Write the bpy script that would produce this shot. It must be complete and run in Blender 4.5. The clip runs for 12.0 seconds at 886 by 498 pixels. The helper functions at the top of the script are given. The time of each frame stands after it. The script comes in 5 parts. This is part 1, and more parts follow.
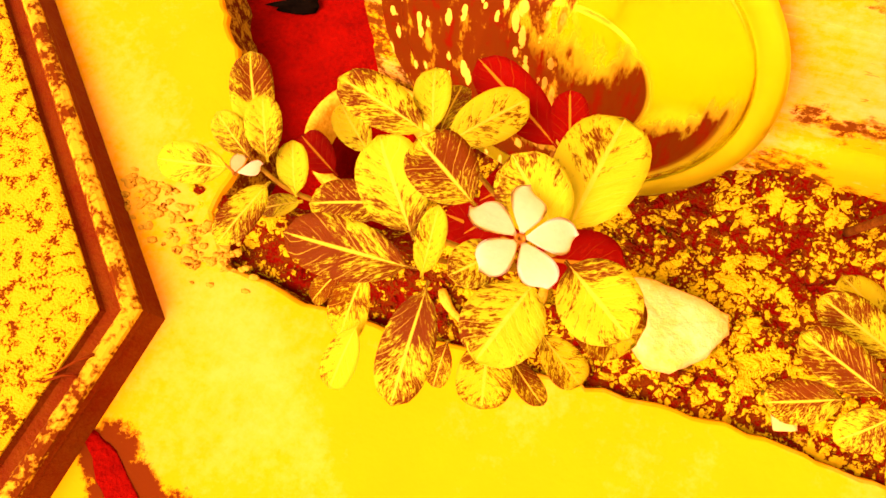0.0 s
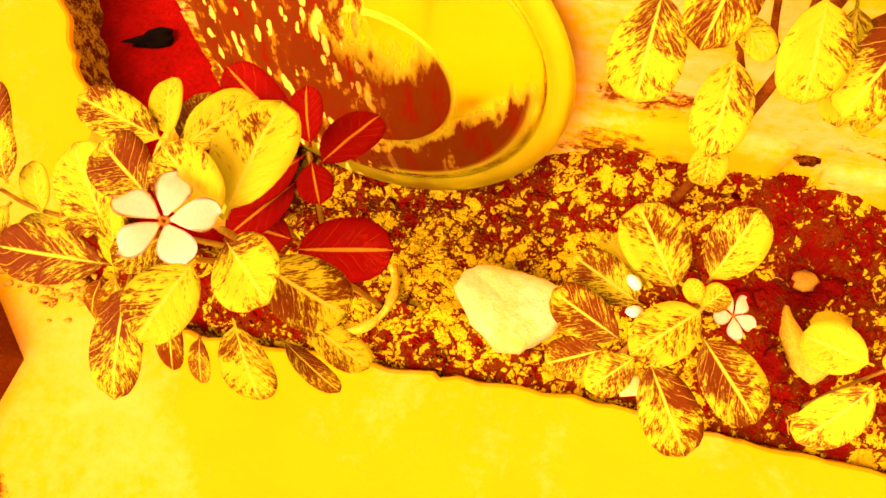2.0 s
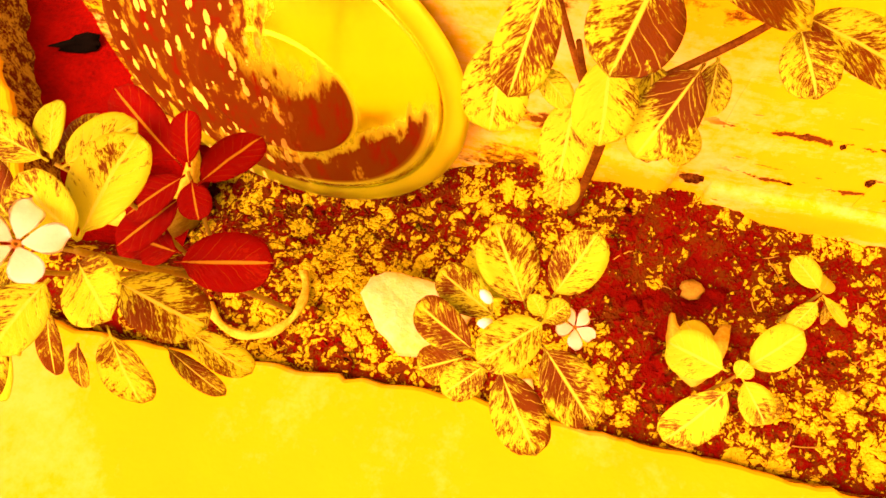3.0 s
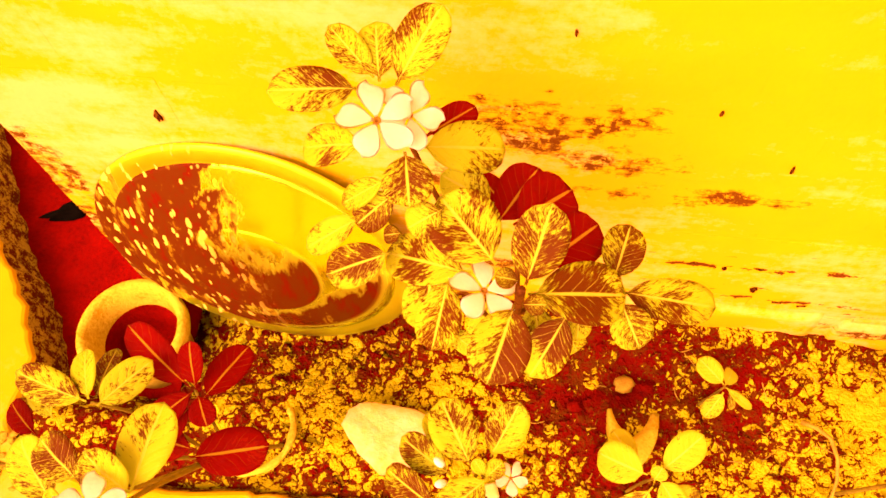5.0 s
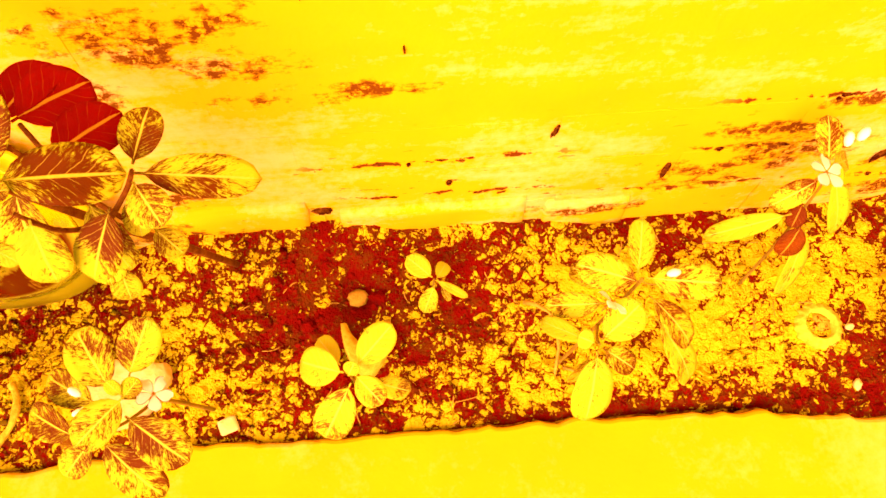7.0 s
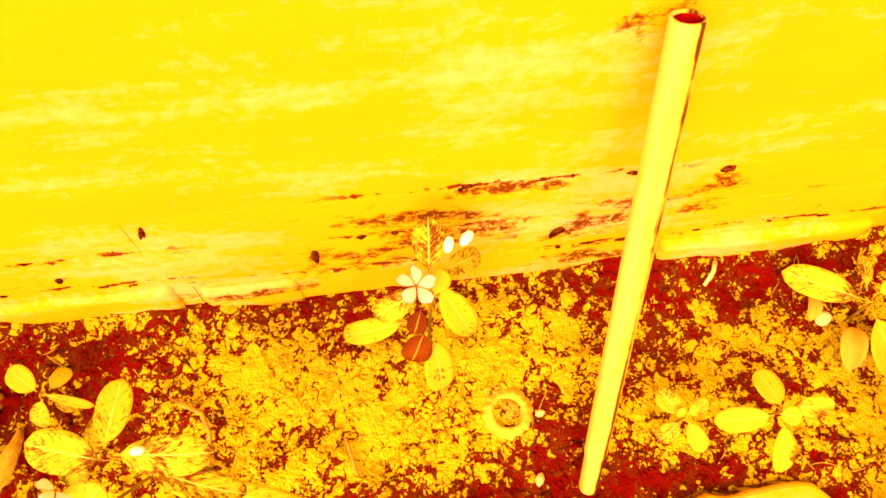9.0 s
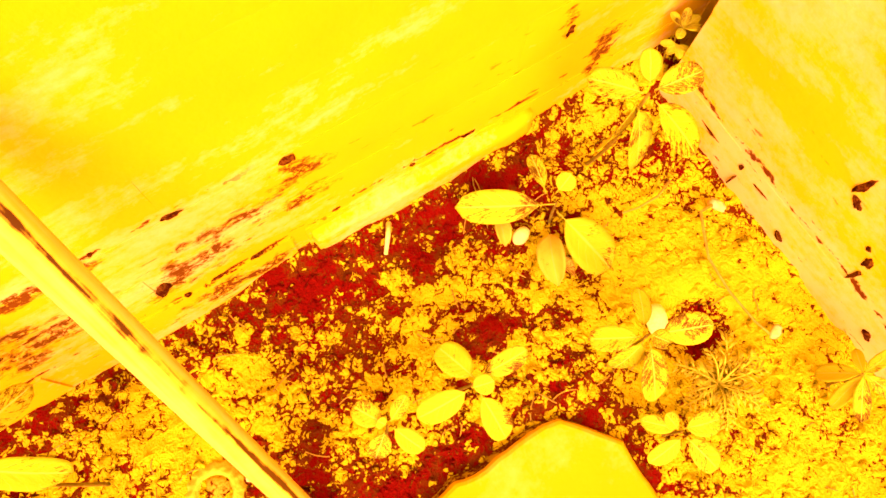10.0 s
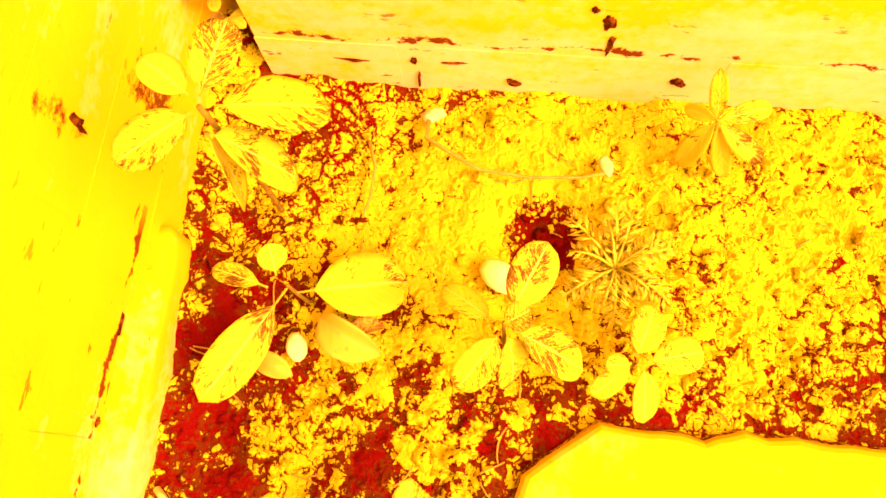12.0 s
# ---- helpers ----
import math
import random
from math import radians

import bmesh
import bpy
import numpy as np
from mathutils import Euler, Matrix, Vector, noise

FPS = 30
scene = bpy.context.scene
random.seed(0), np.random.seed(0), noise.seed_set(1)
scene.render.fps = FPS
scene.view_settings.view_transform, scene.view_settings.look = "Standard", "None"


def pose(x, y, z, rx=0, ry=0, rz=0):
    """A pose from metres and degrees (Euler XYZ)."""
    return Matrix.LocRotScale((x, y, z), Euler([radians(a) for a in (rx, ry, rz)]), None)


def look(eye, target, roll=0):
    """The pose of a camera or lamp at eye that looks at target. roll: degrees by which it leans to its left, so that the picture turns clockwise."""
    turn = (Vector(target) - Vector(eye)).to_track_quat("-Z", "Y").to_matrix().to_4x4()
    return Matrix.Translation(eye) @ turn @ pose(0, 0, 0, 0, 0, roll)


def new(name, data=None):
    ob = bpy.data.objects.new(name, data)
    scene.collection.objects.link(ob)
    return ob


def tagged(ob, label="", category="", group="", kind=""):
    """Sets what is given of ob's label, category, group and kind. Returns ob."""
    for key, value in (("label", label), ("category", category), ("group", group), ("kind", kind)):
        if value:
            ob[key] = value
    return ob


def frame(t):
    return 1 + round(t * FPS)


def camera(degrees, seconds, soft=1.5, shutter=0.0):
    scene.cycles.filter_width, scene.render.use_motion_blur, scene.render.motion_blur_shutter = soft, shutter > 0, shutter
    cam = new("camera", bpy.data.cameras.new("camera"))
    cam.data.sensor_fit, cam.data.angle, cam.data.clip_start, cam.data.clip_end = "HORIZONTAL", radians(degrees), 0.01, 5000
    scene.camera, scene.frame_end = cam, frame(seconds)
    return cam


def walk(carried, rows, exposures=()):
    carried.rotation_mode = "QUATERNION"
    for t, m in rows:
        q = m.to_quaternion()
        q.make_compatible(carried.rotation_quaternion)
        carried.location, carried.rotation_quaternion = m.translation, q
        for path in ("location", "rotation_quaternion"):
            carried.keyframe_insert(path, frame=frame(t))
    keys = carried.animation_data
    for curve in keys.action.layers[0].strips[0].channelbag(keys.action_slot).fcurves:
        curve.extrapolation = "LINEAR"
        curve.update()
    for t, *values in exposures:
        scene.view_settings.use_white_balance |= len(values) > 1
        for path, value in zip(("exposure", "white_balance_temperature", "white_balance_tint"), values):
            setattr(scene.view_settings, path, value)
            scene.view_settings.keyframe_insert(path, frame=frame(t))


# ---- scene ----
from mathutils import geometry

cam = camera(60.9, 12.0, 1.55)
PATH = [
    (0, (0.082, 0.034, 0.705), (-0.287, 0.731, -1.133), -8.1),
    (0.5, (0.098, 0.034, 0.71), (-0.285, 0.751, -1.118), -9.9),
    (1, (0.137, 0.037, 0.708), (-0.241, 0.78, -1.11), -10.7),
    (1.5, (0.162, 0.05, 0.707), (-0.198, 0.801, -1.111), -11.7),
    (2, (0.206, 0.046, 0.707), (-0.101, 0.815, -1.114), -8.9),
    (2.5, (0.26, 0.052, 0.696), (0.038, 0.831, -1.132), -2.2),
    (2.7, (0.264, 0.053, 0.713), (0.045, 0.83, -1.116), -2.3),
    (4.3, (0.28, 0.082, 0.84), (0.118, 0.925, -0.966), -1.4),
    (4.5, (0.284, 0.087, 0.868), (0.129, 0.923, -0.943), -2.0),
    (5, (0.283, 0.108, 0.909), (0.124, 0.98, -0.884), -4.3),
    (5.5, (0.309, 0.113, 0.922), (0.194, 0.987, -0.874), -3.4),
    (6, (0.376, 0.099, 0.912), (0.393, 0.956, -0.895), 1.0),
    (6.5, (0.432, 0.069, 0.901), (0.529, 0.885, -0.923), 2.7),
    (6.7, (0.457, 0.06, 0.894), (0.573, 0.86, -0.935), 3.0),
    (8.3, (0.7, 0.114, 0.868), (0.879, 0.896, -0.964), 8.5),
    (8.5, (0.742, 0.136, 0.866), (0.923, 0.912, -0.969), 9.7),
    (9, (0.864, 0.173, 0.869), (1.101, 0.895, -0.981), 10.8),
    (9.5, (1.032, 0.209, 0.834), (1.346, 0.762, -1.062), 8.4),
    (10, (1.191, 0.214, 0.799), (1.58, 0.654, -1.113), 9.5),
    (10.5, (1.309, 0.234, 0.686), (1.747, 0.388, -1.259), 11.6),
    (11, (1.355, 0.258, 0.618), (1.99, 0.505, -1.262), -3.0),
    (11.5, (1.388, 0.254, 0.569), (2.016, 0.412, -1.323), -4.6),
    (12, (1.346, 0.199, 0.592), (1.935, 0.383, -1.31), -11.8),
]
# the film is graded to red and yellow: the exposure climbs along the way
EXPOSURES = [(0.0, 3.14), (2.5, 3.12), (4.5, 3.10), (6.0, 3.04), (6.7, 3.22), (8.5, 3.18), (9.0, 3.12), (10.0, 3.27), (10.5, 3.34), (11.5, 3.37), (12.0, 3.50)]
walk(cam, [(t, look(eye, target, roll)) for t, eye, target, roll in PATH], EXPOSURES)

# ---- light: a bright overcast sky and a wide, soft sun ----
world = bpy.data.worlds.new("sky")
world.use_nodes = True
scene.world = world
wt = world.node_tree
sky = wt.nodes.new("ShaderNodeTexSky")
sky.sky_type, sky.sun_disc = "NISHITA", False
sky.sun_elevation, sky.sun_rotation = radians(49), radians(207)
grey = wt.nodes.new("ShaderNodeRGBToBW")
warm = wt.nodes.new("ShaderNodeMix")
warm.data_type, warm.blend_type = "RGBA", "MULTIPLY"
warm.inputs["Factor"].default_value = 1.0
warm.inputs["B"].default_value = (1.0, 0.370, 0.165, 1)
wt.links.new(sky.outputs["Color"], grey.inputs["Color"])
wt.links.new(grey.outputs["Val"], warm.inputs["A"])
wt.links.new(warm.outputs["Result"], wt.nodes["Background"].inputs["Color"])
wt.nodes["Background"].inputs["Strength"].default_value = 0.112
sun_data = bpy.data.lights.new("sun", "SUN")
sun_data.energy, sun_data.angle, sun_data.color = 1.05, radians(40), (1.0, 0.39, 0.22)
new("sun", sun_data).matrix_world = look((-0.9, -2.1, 3.0), (0.3, 0.3, 0))


# ---- materials ----
def material(name, rough=0.8, metal=0.0, spec=0.5):
    m = bpy.data.materials.new(name)
    m.use_nodes = True
    b = m.node_tree.nodes["Principled BSDF"]
    b.inputs["Roughness"].default_value = rough
    b.inputs["Metallic"].default_value = metal
    b.inputs["Specular IOR Level"].default_value = spec
    return m, m.node_tree, b


def node(tree, kind, **values):
    n = tree.nodes.new(kind)
    for key, value in values.items():
        n.inputs[key.replace("_", " ")].default_value = value
    return n


def noise_of(tree, coords, scale, detail=4.0, rough=0.6):
    n = node(tree, "ShaderNodeTexNoise", Scale=scale, Detail=detail, Roughness=rough)
    tree.links.new(coords, n.inputs["Vector"])
    return n.outputs["Fac"]


def ramp(tree, fac, stops):
    n = tree.nodes.new("ShaderNodeValToRGB")
    while len(n.color_ramp.elements) < len(stops):
        n.color_ramp.elements.new(0.5)
    for e, (p, c) in zip(n.color_ramp.elements, stops):
        e.position, e.color = p, (*c, 1) if len(c) == 3 else c
    tree.links.new(fac, n.inputs["Fac"])
    return n.outputs["Color"]


def mix(tree, fac, a, b, blend="MIX"):
    n = tree.nodes.new("ShaderNodeMix")
    n.data_type, n.blend_type = "RGBA", blend
    for key, v in (("Factor", fac), ("A", a), ("B", b)):
        if isinstance(v, (int, float)):
            n.inputs[key].default_value = v
        elif isinstance(v, tuple):
            n.inputs[key].default_value = (*v, 1)
        else:
            tree.links.new(v, n.inputs[key])
    return n.outputs["Result"]


def maths(tree, op, a, b=0.0):
    n = tree.nodes.new("ShaderNodeMath")
    n.operation = op
    for k, v in enumerate((a, b)):
        if isinstance(v, (int, float)):
            n.inputs[k].default_value = v
        else:
            tree.links.new(v, n.inputs[k])
    return n.outputs[0]


def bump(tree, bsdf, height, distance, strength=1.0):
    n = node(tree, "ShaderNodeBump", Strength=strength, Distance=distance)
    tree.links.new(height, n.inputs["Height"])
    tree.links.new(n.outputs["Normal"], bsdf.inputs["Normal"])


def place_of(tree):
    return tree.nodes.new("ShaderNodeNewGeometry").outputs["Position"]


def chance(tree):
    return tree.nodes.new("ShaderNodeObjectInfo").outputs["Random"]


def speckled(name, dark, light, scale, rough=0.85, relief=0.002, fine=None, low=0.35, high=0.65, spec=0.04):
    """A mineral surface: two tones at a coarse and a fine scale, with relief."""
    m, t, b = material(name, rough, 0.0, spec)
    p = place_of(t)
    a = noise_of(t, p, scale, 5.0)
    f = noise_of(t, p, fine or scale * 9, 3.0)
    c = ramp(t, maths(t, "ADD", maths(t, "MULTIPLY", a, 0.6), maths(t, "MULTIPLY", f, 0.4)), [(low, dark), (high, light)])
    t.links.new(c, b.inputs["Base Color"])
    bump(t, b, f, relief)
    return m


def earth(name, deep, brown, light, share, dark_mask=(), dry=()):
    """Crumbled soil: pale dry crumbs over brown earth, with placed patches that paint in dark red shade and brighter
    areas.
    """
    m, t, b = material(name, 0.93, 0.0, 0.05)
    p = place_of(t)
    broad = noise_of(t, p, 6.5, 4.0)
    lumps = noise_of(t, p, 40.0, 6.0, 0.7)
    grit = noise_of(t, p, 320.0, 3.0)
    swirl = node(t, "ShaderNodeTexNoise", Scale=60.0, Detail=3.0)
    t.links.new(p, swirl.inputs["Vector"])
    bent = t.nodes.new("ShaderNodeVectorMath")
    bent.operation = "MULTIPLY_ADD"
    t.links.new(swirl.outputs["Color"], bent.inputs[0])
    bent.inputs[1].default_value = (0.022, 0.022, 0.022)
    t.links.new(p, bent.inputs[2])
    cells, picked = [], []
    for size in (52.0, 125.0):
        n = node(t, "ShaderNodeTexVoronoi", Scale=size)
        n.feature = "DISTANCE_TO_EDGE"
        t.links.new(bent.outputs["Vector"], n.inputs["Vector"])
        cells.append(n.outputs["Distance"])
        each = node(t, "ShaderNodeTexVoronoi", Scale=size)
        t.links.new(bent.outputs["Vector"], each.inputs["Vector"])
        hue = t.nodes.new("ShaderNodeSeparateColor")
        t.links.new(each.outputs["Color"], hue.inputs["Color"])
        picked.append(hue.outputs["Red"])
    crumb = maths(t, "ADD", maths(t, "MULTIPLY", cells[0], 0.55), maths(t, "MULTIPLY", cells[1], 0.45))
    v = maths(t, "ADD", maths(t, "MULTIPLY", lumps, 0.50), maths(t, "MULTIPLY", grit, 0.16))
    v = maths(t, "ADD", v, maths(t, "MULTIPLY", crumb, 0.62))
    v = maths(t, "ADD", v, maths(t, "MULTIPLY", maths(t, "SUBTRACT", broad, 0.5), 0.34))
    for one, weight in zip(picked, (0.16, 0.10)):
        v = maths(t, "ADD", v, maths(t, "MULTIPLY", maths(t, "SUBTRACT", one, 0.5), weight))
    sep = t.nodes.new("ShaderNodeSeparateXYZ")
    t.links.new(p, sep.inputs["Vector"])
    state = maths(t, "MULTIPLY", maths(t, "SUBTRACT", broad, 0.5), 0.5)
    # the first list paints shade into patches of soil, the second brightness
    for sign, rows in ((-1, dark_mask), (1, dry)):
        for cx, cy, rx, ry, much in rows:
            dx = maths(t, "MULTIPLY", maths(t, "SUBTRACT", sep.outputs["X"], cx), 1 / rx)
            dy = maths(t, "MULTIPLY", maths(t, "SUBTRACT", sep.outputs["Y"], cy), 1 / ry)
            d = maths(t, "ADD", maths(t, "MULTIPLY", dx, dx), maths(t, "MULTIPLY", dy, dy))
            patch_fade = ramp(t, maths(t, "ADD", maths(t, "MULTIPLY", d, 0.5), maths(t, "MULTIPLY", broad, 0.5)), [(0.2, (1, 1, 1)), (0.85, (0, 0, 0))])
            v = maths(t, "ADD", v, maths(t, "MULTIPLY", patch_fade, 0.09 * sign * much))
            state = maths(t, "ADD", state, maths(t, "MULTIPLY", patch_fade, (0.07 if sign < 0 else 0.022) * sign * much))
    c = ramp(t, v, [(share - 0.10, deep), (share - 0.06, brown), (share - 0.005, brown), (share + 0.03, light)])
    # shade painted into the crevices between the crumbs, broken off where fine dust has filled them
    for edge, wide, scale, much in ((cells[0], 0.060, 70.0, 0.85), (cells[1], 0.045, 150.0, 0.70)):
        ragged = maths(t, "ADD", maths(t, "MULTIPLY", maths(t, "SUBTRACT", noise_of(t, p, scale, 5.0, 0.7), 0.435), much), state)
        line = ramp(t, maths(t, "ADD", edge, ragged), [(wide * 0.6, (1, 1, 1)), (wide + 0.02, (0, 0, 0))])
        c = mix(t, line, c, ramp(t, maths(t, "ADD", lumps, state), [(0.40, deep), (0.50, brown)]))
    t.links.new(c, b.inputs["Base Color"])
    bump(t, b, maths(t, "ADD", maths(t, "ADD", lumps, crumb), maths(t, "MULTIPLY", grit, 0.3)), 0.006)
    return m


def limewash(name, base, white, stain_low, stain_high, patches=(), joints=(), streaks=3.6, worn=0.0, shadow_spots=()):
    """Yellowed limewash, brushed along the wall, rubbed white in streaks, with moist dark stains low down and painted
    shadow spots.
    """
    m, t, b = material(name, 0.85, 0.0, 0.06)
    p = place_of(t)
    stretch = node(t, "ShaderNodeMapping", Scale=(1.0, 1.0, streaks))
    t.links.new(p, stretch.inputs["Vector"])
    streak = noise_of(t, stretch.outputs["Vector"], 5.0, 6.0, 0.65)
    blotch = noise_of(t, p, 7.0, 5.0)
    fine = noise_of(t, p, 160.0, 3.0)
    c = mix(t, ramp(t, maths(t, "ADD", maths(t, "ADD", maths(t, "MULTIPLY", streak, 0.5), maths(t, "MULTIPLY", noise_of(t, p, 3.2, 3.0), 0.35)), maths(t, "MULTIPLY", noise_of(t, p, 90.0, 5.0, 0.7), 0.22)), [(0.54 - worn, (0, 0, 0)), (0.65 - worn, (1, 1, 1))]), base, white)
    c = mix(t, 1.0, c, ramp(t, blotch, [(0.35, (0.97, 0.94, 0.9)), (0.6, (1, 1, 1))]), "MULTIPLY")
    sep = t.nodes.new("ShaderNodeSeparateXYZ")
    t.links.new(p, sep.inputs["Vector"])
    low = ramp(t, sep.outputs["Z"], [(stain_low, (1, 1, 1)), (stain_high, (0, 0, 0))])
    dark_mask = maths(t, "ADD", maths(t, "MULTIPLY", noise_of(t, stretch.outputs["Vector"], 11.0, 7.0, 0.75), 0.5), maths(t, "MULTIPLY", noise_of(t, p, 34.0, 6.0, 0.7), 0.5))
    speck = ramp(t, noise_of(t, p, 95.0, 6.0, 0.75), [(0.42, (0, 0, 0)), (0.49, (1, 1, 1))])
    for cx, cz, rx, rz in patches:
        dx = maths(t, "MULTIPLY", maths(t, "SUBTRACT", sep.outputs["X"], cx), 1 / rx)
        dz = maths(t, "MULTIPLY", maths(t, "SUBTRACT", sep.outputs["Z"], cz), 1 / rz)
        d = maths(t, "ADD", maths(t, "MULTIPLY", dx, dx), maths(t, "MULTIPLY", dz, dz))
        near = ramp(t, maths(t, "ADD", maths(t, "MULTIPLY", d, 0.16), maths(t, "SUBTRACT", dark_mask, 0.35)), [(0.15, (1, 1, 1)), (0.22, (0, 0, 0))])
        c = mix(t, mix(t, 1.0, near, speck, "MULTIPLY"), c, (0.12, 0.042, 0.002))
    # soft dark spots paint a thing's contact shadow into the colour
    for cx, cy, rx, ry in shadow_spots:
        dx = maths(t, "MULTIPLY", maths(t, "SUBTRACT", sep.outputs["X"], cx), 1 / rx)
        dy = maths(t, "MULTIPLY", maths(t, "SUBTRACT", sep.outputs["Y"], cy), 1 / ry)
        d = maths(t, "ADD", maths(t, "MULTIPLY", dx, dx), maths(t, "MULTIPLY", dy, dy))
        edge = maths(t, "ADD", maths(t, "MULTIPLY", maths(t, "SUBTRACT", dark_mask, 0.5), 4.0), maths(t, "MULTIPLY", maths(t, "SUBTRACT", noise_of(t, p, 120.0, 5.0, 0.7), 0.5), 1.6))
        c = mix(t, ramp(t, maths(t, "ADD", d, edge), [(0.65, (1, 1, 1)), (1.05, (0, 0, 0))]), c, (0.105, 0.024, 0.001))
    # mortar lost along some bed joints: a thin, broken, wandering line
    wander = maths(t, "MULTIPLY", maths(t, "SUBTRACT", noise_of(t, p, 16.0, 4.0), 0.5), 0.03)
    gone = noise_of(t, p, 34.0, 4.0, 0.7)
    for z, x0, x1, fat in joints:
        off = maths(t, "ABSOLUTE", maths(t, "ADD", maths(t, "SUBTRACT", sep.outputs["Z"], z), wander))
        line = maths(t, "SUBTRACT", maths(t, "MULTIPLY", maths(t, "SUBTRACT", gone, 0.47), 0.05 * fat), off)
        span = ramp(t, maths(t, "MULTIPLY", maths(t, "ABSOLUTE", maths(t, "SUBTRACT", sep.outputs["X"], (x0 + x1) / 2)), 1 / (x1 - x0)), [(0.42, (1, 1, 1)), (0.55, (0, 0, 0))])
        c = mix(t, mix(t, 1.0, ramp(t, maths(t, "MULTIPLY", line, 300.0), [(0.0, (0, 0, 0)), (0.5, (1, 1, 1))]), span, "MULTIPLY"), c, (0.12, 0.032, 0.002))
    chips = ramp(t, noise_of(t, stretch.outputs["Vector"], 30.0, 5.0), [(0.66, (0, 0, 0)), (0.69, (1, 1, 1))])
    c = mix(t, mix(t, 1.0, chips, low, "MULTIPLY"), c, (0.10, 0.026, 0.002))
    t.links.new(c, b.inputs["Base Color"])
    bump(t, b, maths(t, "ADD", blotch, maths(t, "MULTIPLY", fine, 0.25)), 0.0016)
    return m


def foliage(name, dark, light, pale, gloss=0.3, share=0.5, spread=0.30, veins=0.62):
    """A leaf blade: a pale midrib, thin bowed side veins, and dark and light green blotches that gather between them,
    the light ones painting in sky gloss.
    """
    m, t, b = material(name, gloss, 0.0, 0.06)
    uv = t.nodes.new("ShaderNodeUVMap")
    sep = t.nodes.new("ShaderNodeSeparateXYZ")
    t.links.new(uv.outputs["UV"], sep.inputs["Vector"])
    across = maths(t, "ABSOLUTE", maths(t, "SUBTRACT", sep.outputs["Y"], 0.5))
    rib = ramp(t, across, [(0.020, (1, 1, 1)), (0.036, (0, 0, 0))])
    p = place_of(t)
    own = maths(t, "SUBTRACT", chance(t), 0.5)
    wavy = maths(t, "MULTIPLY", noise_of(t, p, 45.0, 3.0), 0.9)
    bow = maths(t, "MULTIPLY", maths(t, "POWER", across, 0.8), 3.4)
    run = maths(t, "ADD", maths(t, "SUBTRACT", maths(t, "MULTIPLY", sep.outputs["X"], 7.0), bow), wavy)
    side = maths(t, "PINGPONG", run, 0.5)
    vein = ramp(t, side, [(0.012, (1, 1, 1)), (0.045, (0, 0, 0))])
    fade = ramp(t, noise_of(t, p, 60.0, 2.0), [(0.40, (0, 0, 0)), (0.56, (veins,) * 3)])
    # each leaf has its own ground tone, broken into wide patches and by the quilted cells between the veins
    broad = noise_of(t, p, 38.0, 3.0, 0.55)
    along = t.nodes.new("ShaderNodeCombineXYZ")
    t.links.new(maths(t, "MULTIPLY", run, 5.0), along.inputs["X"])
    t.links.new(maths(t, "MULTIPLY", sep.outputs["Y"], 13.0), along.inputs["Y"])
    t.links.new(maths(t, "MULTIPLY", own, 60.0), along.inputs["Z"])
    fine = noise_of(t, along.outputs["Vector"], 1.0, 5.0, 0.7)
    blotch = maths(t, "ADD", maths(t, "MULTIPLY", broad, 0.62), maths(t, "MULTIPLY", fine, 0.56))
    blotch = maths(t, "ADD", blotch, maths(t, "MULTIPLY", side, 0.13))
    blotch = maths(t, "ADD", blotch, maths(t, "MULTIPLY", own, spread))
    # light tone: the sky's gloss on the blade, put into the colour
    c = ramp(t, blotch, [(share - 0.02, dark), (share + 0.03, tuple(0.5 * (q + r) * 0.8 for q, r in zip(dark, light))), (share + 0.055, light)])
    c = mix(t, mix(t, 1.0, vein, fade, "MULTIPLY"), c, pale)
    c = mix(t, rib, c, pale)
    t.links.new(c, b.inputs["Base Color"])
    t.links.new(ramp(t, noise_of(t, p, 120.0, 3.0), [(0.3, (gloss * 0.8,) * 3), (0.7, (gloss * 1.4,) * 3)]), b.inputs["Roughness"])
    b.inputs["Coat Weight"].default_value = 0.0
    b.inputs["Coat Roughness"].default_value = 0.25
    bump(t, b, maths(t, "ADD", maths(t, "MULTIPLY", side, 0.35), maths(t, "MULTIPLY", fine, 0.5)), 0.0018, 0.7)
    return m


LEAF = foliage("leaf_green", (0.088, 0.024, 0.0006), (0.36, 0.46, 0.012), (0.46, 0.50, 0.04), 0.38, 0.58, 0.12)
LEAF_PALE = foliage("leaf_pale", (0.098, 0.028, 0.0006), (0.40, 0.48, 0.015), (0.5, 0.54, 0.07), 0.40, 0.53, 0.12)
# shaded copy of the leaf: the inner leaves' shade is in its colour
LEAF_SHADE = foliage("leaf_shaded", (0.15, 0.0014, 0.0003), (0.18, 0.006, 0.001), (0.36, 0.22, 0.012), 0.85, 0.72, 0.14, 0.12)
LEAF_BRONZE = foliage("leaf_bronze", (0.088, 0.018, 0.0006), (0.13, 0.036, 0.001), (0.36, 0.26, 0.02), 0.45, 0.56, 0.12, 0.4)
LEAF_YOUNG = foliage("leaf_young", (0.10, 0.05, 0.004), (0.42, 0.48, 0.016), (0.5, 0.52, 0.06), 0.42, 0.515, 0.12)
LEAF_DRY = foliage("leaf_dry", (0.20, 0.10, 0.01), (0.50, 0.42, 0.04), (0.50, 0.42, 0.07), 0.7, 0.5)
STEM = speckled("stem_green", (0.14, 0.10, 0.01), (0.26, 0.24, 0.02), 60.0, 0.5, 0.0005)
WOODY = speckled("stem_woody", (0.07, 0.016, 0.002), (0.20, 0.09, 0.01), 80.0, 0.8, 0.0008)
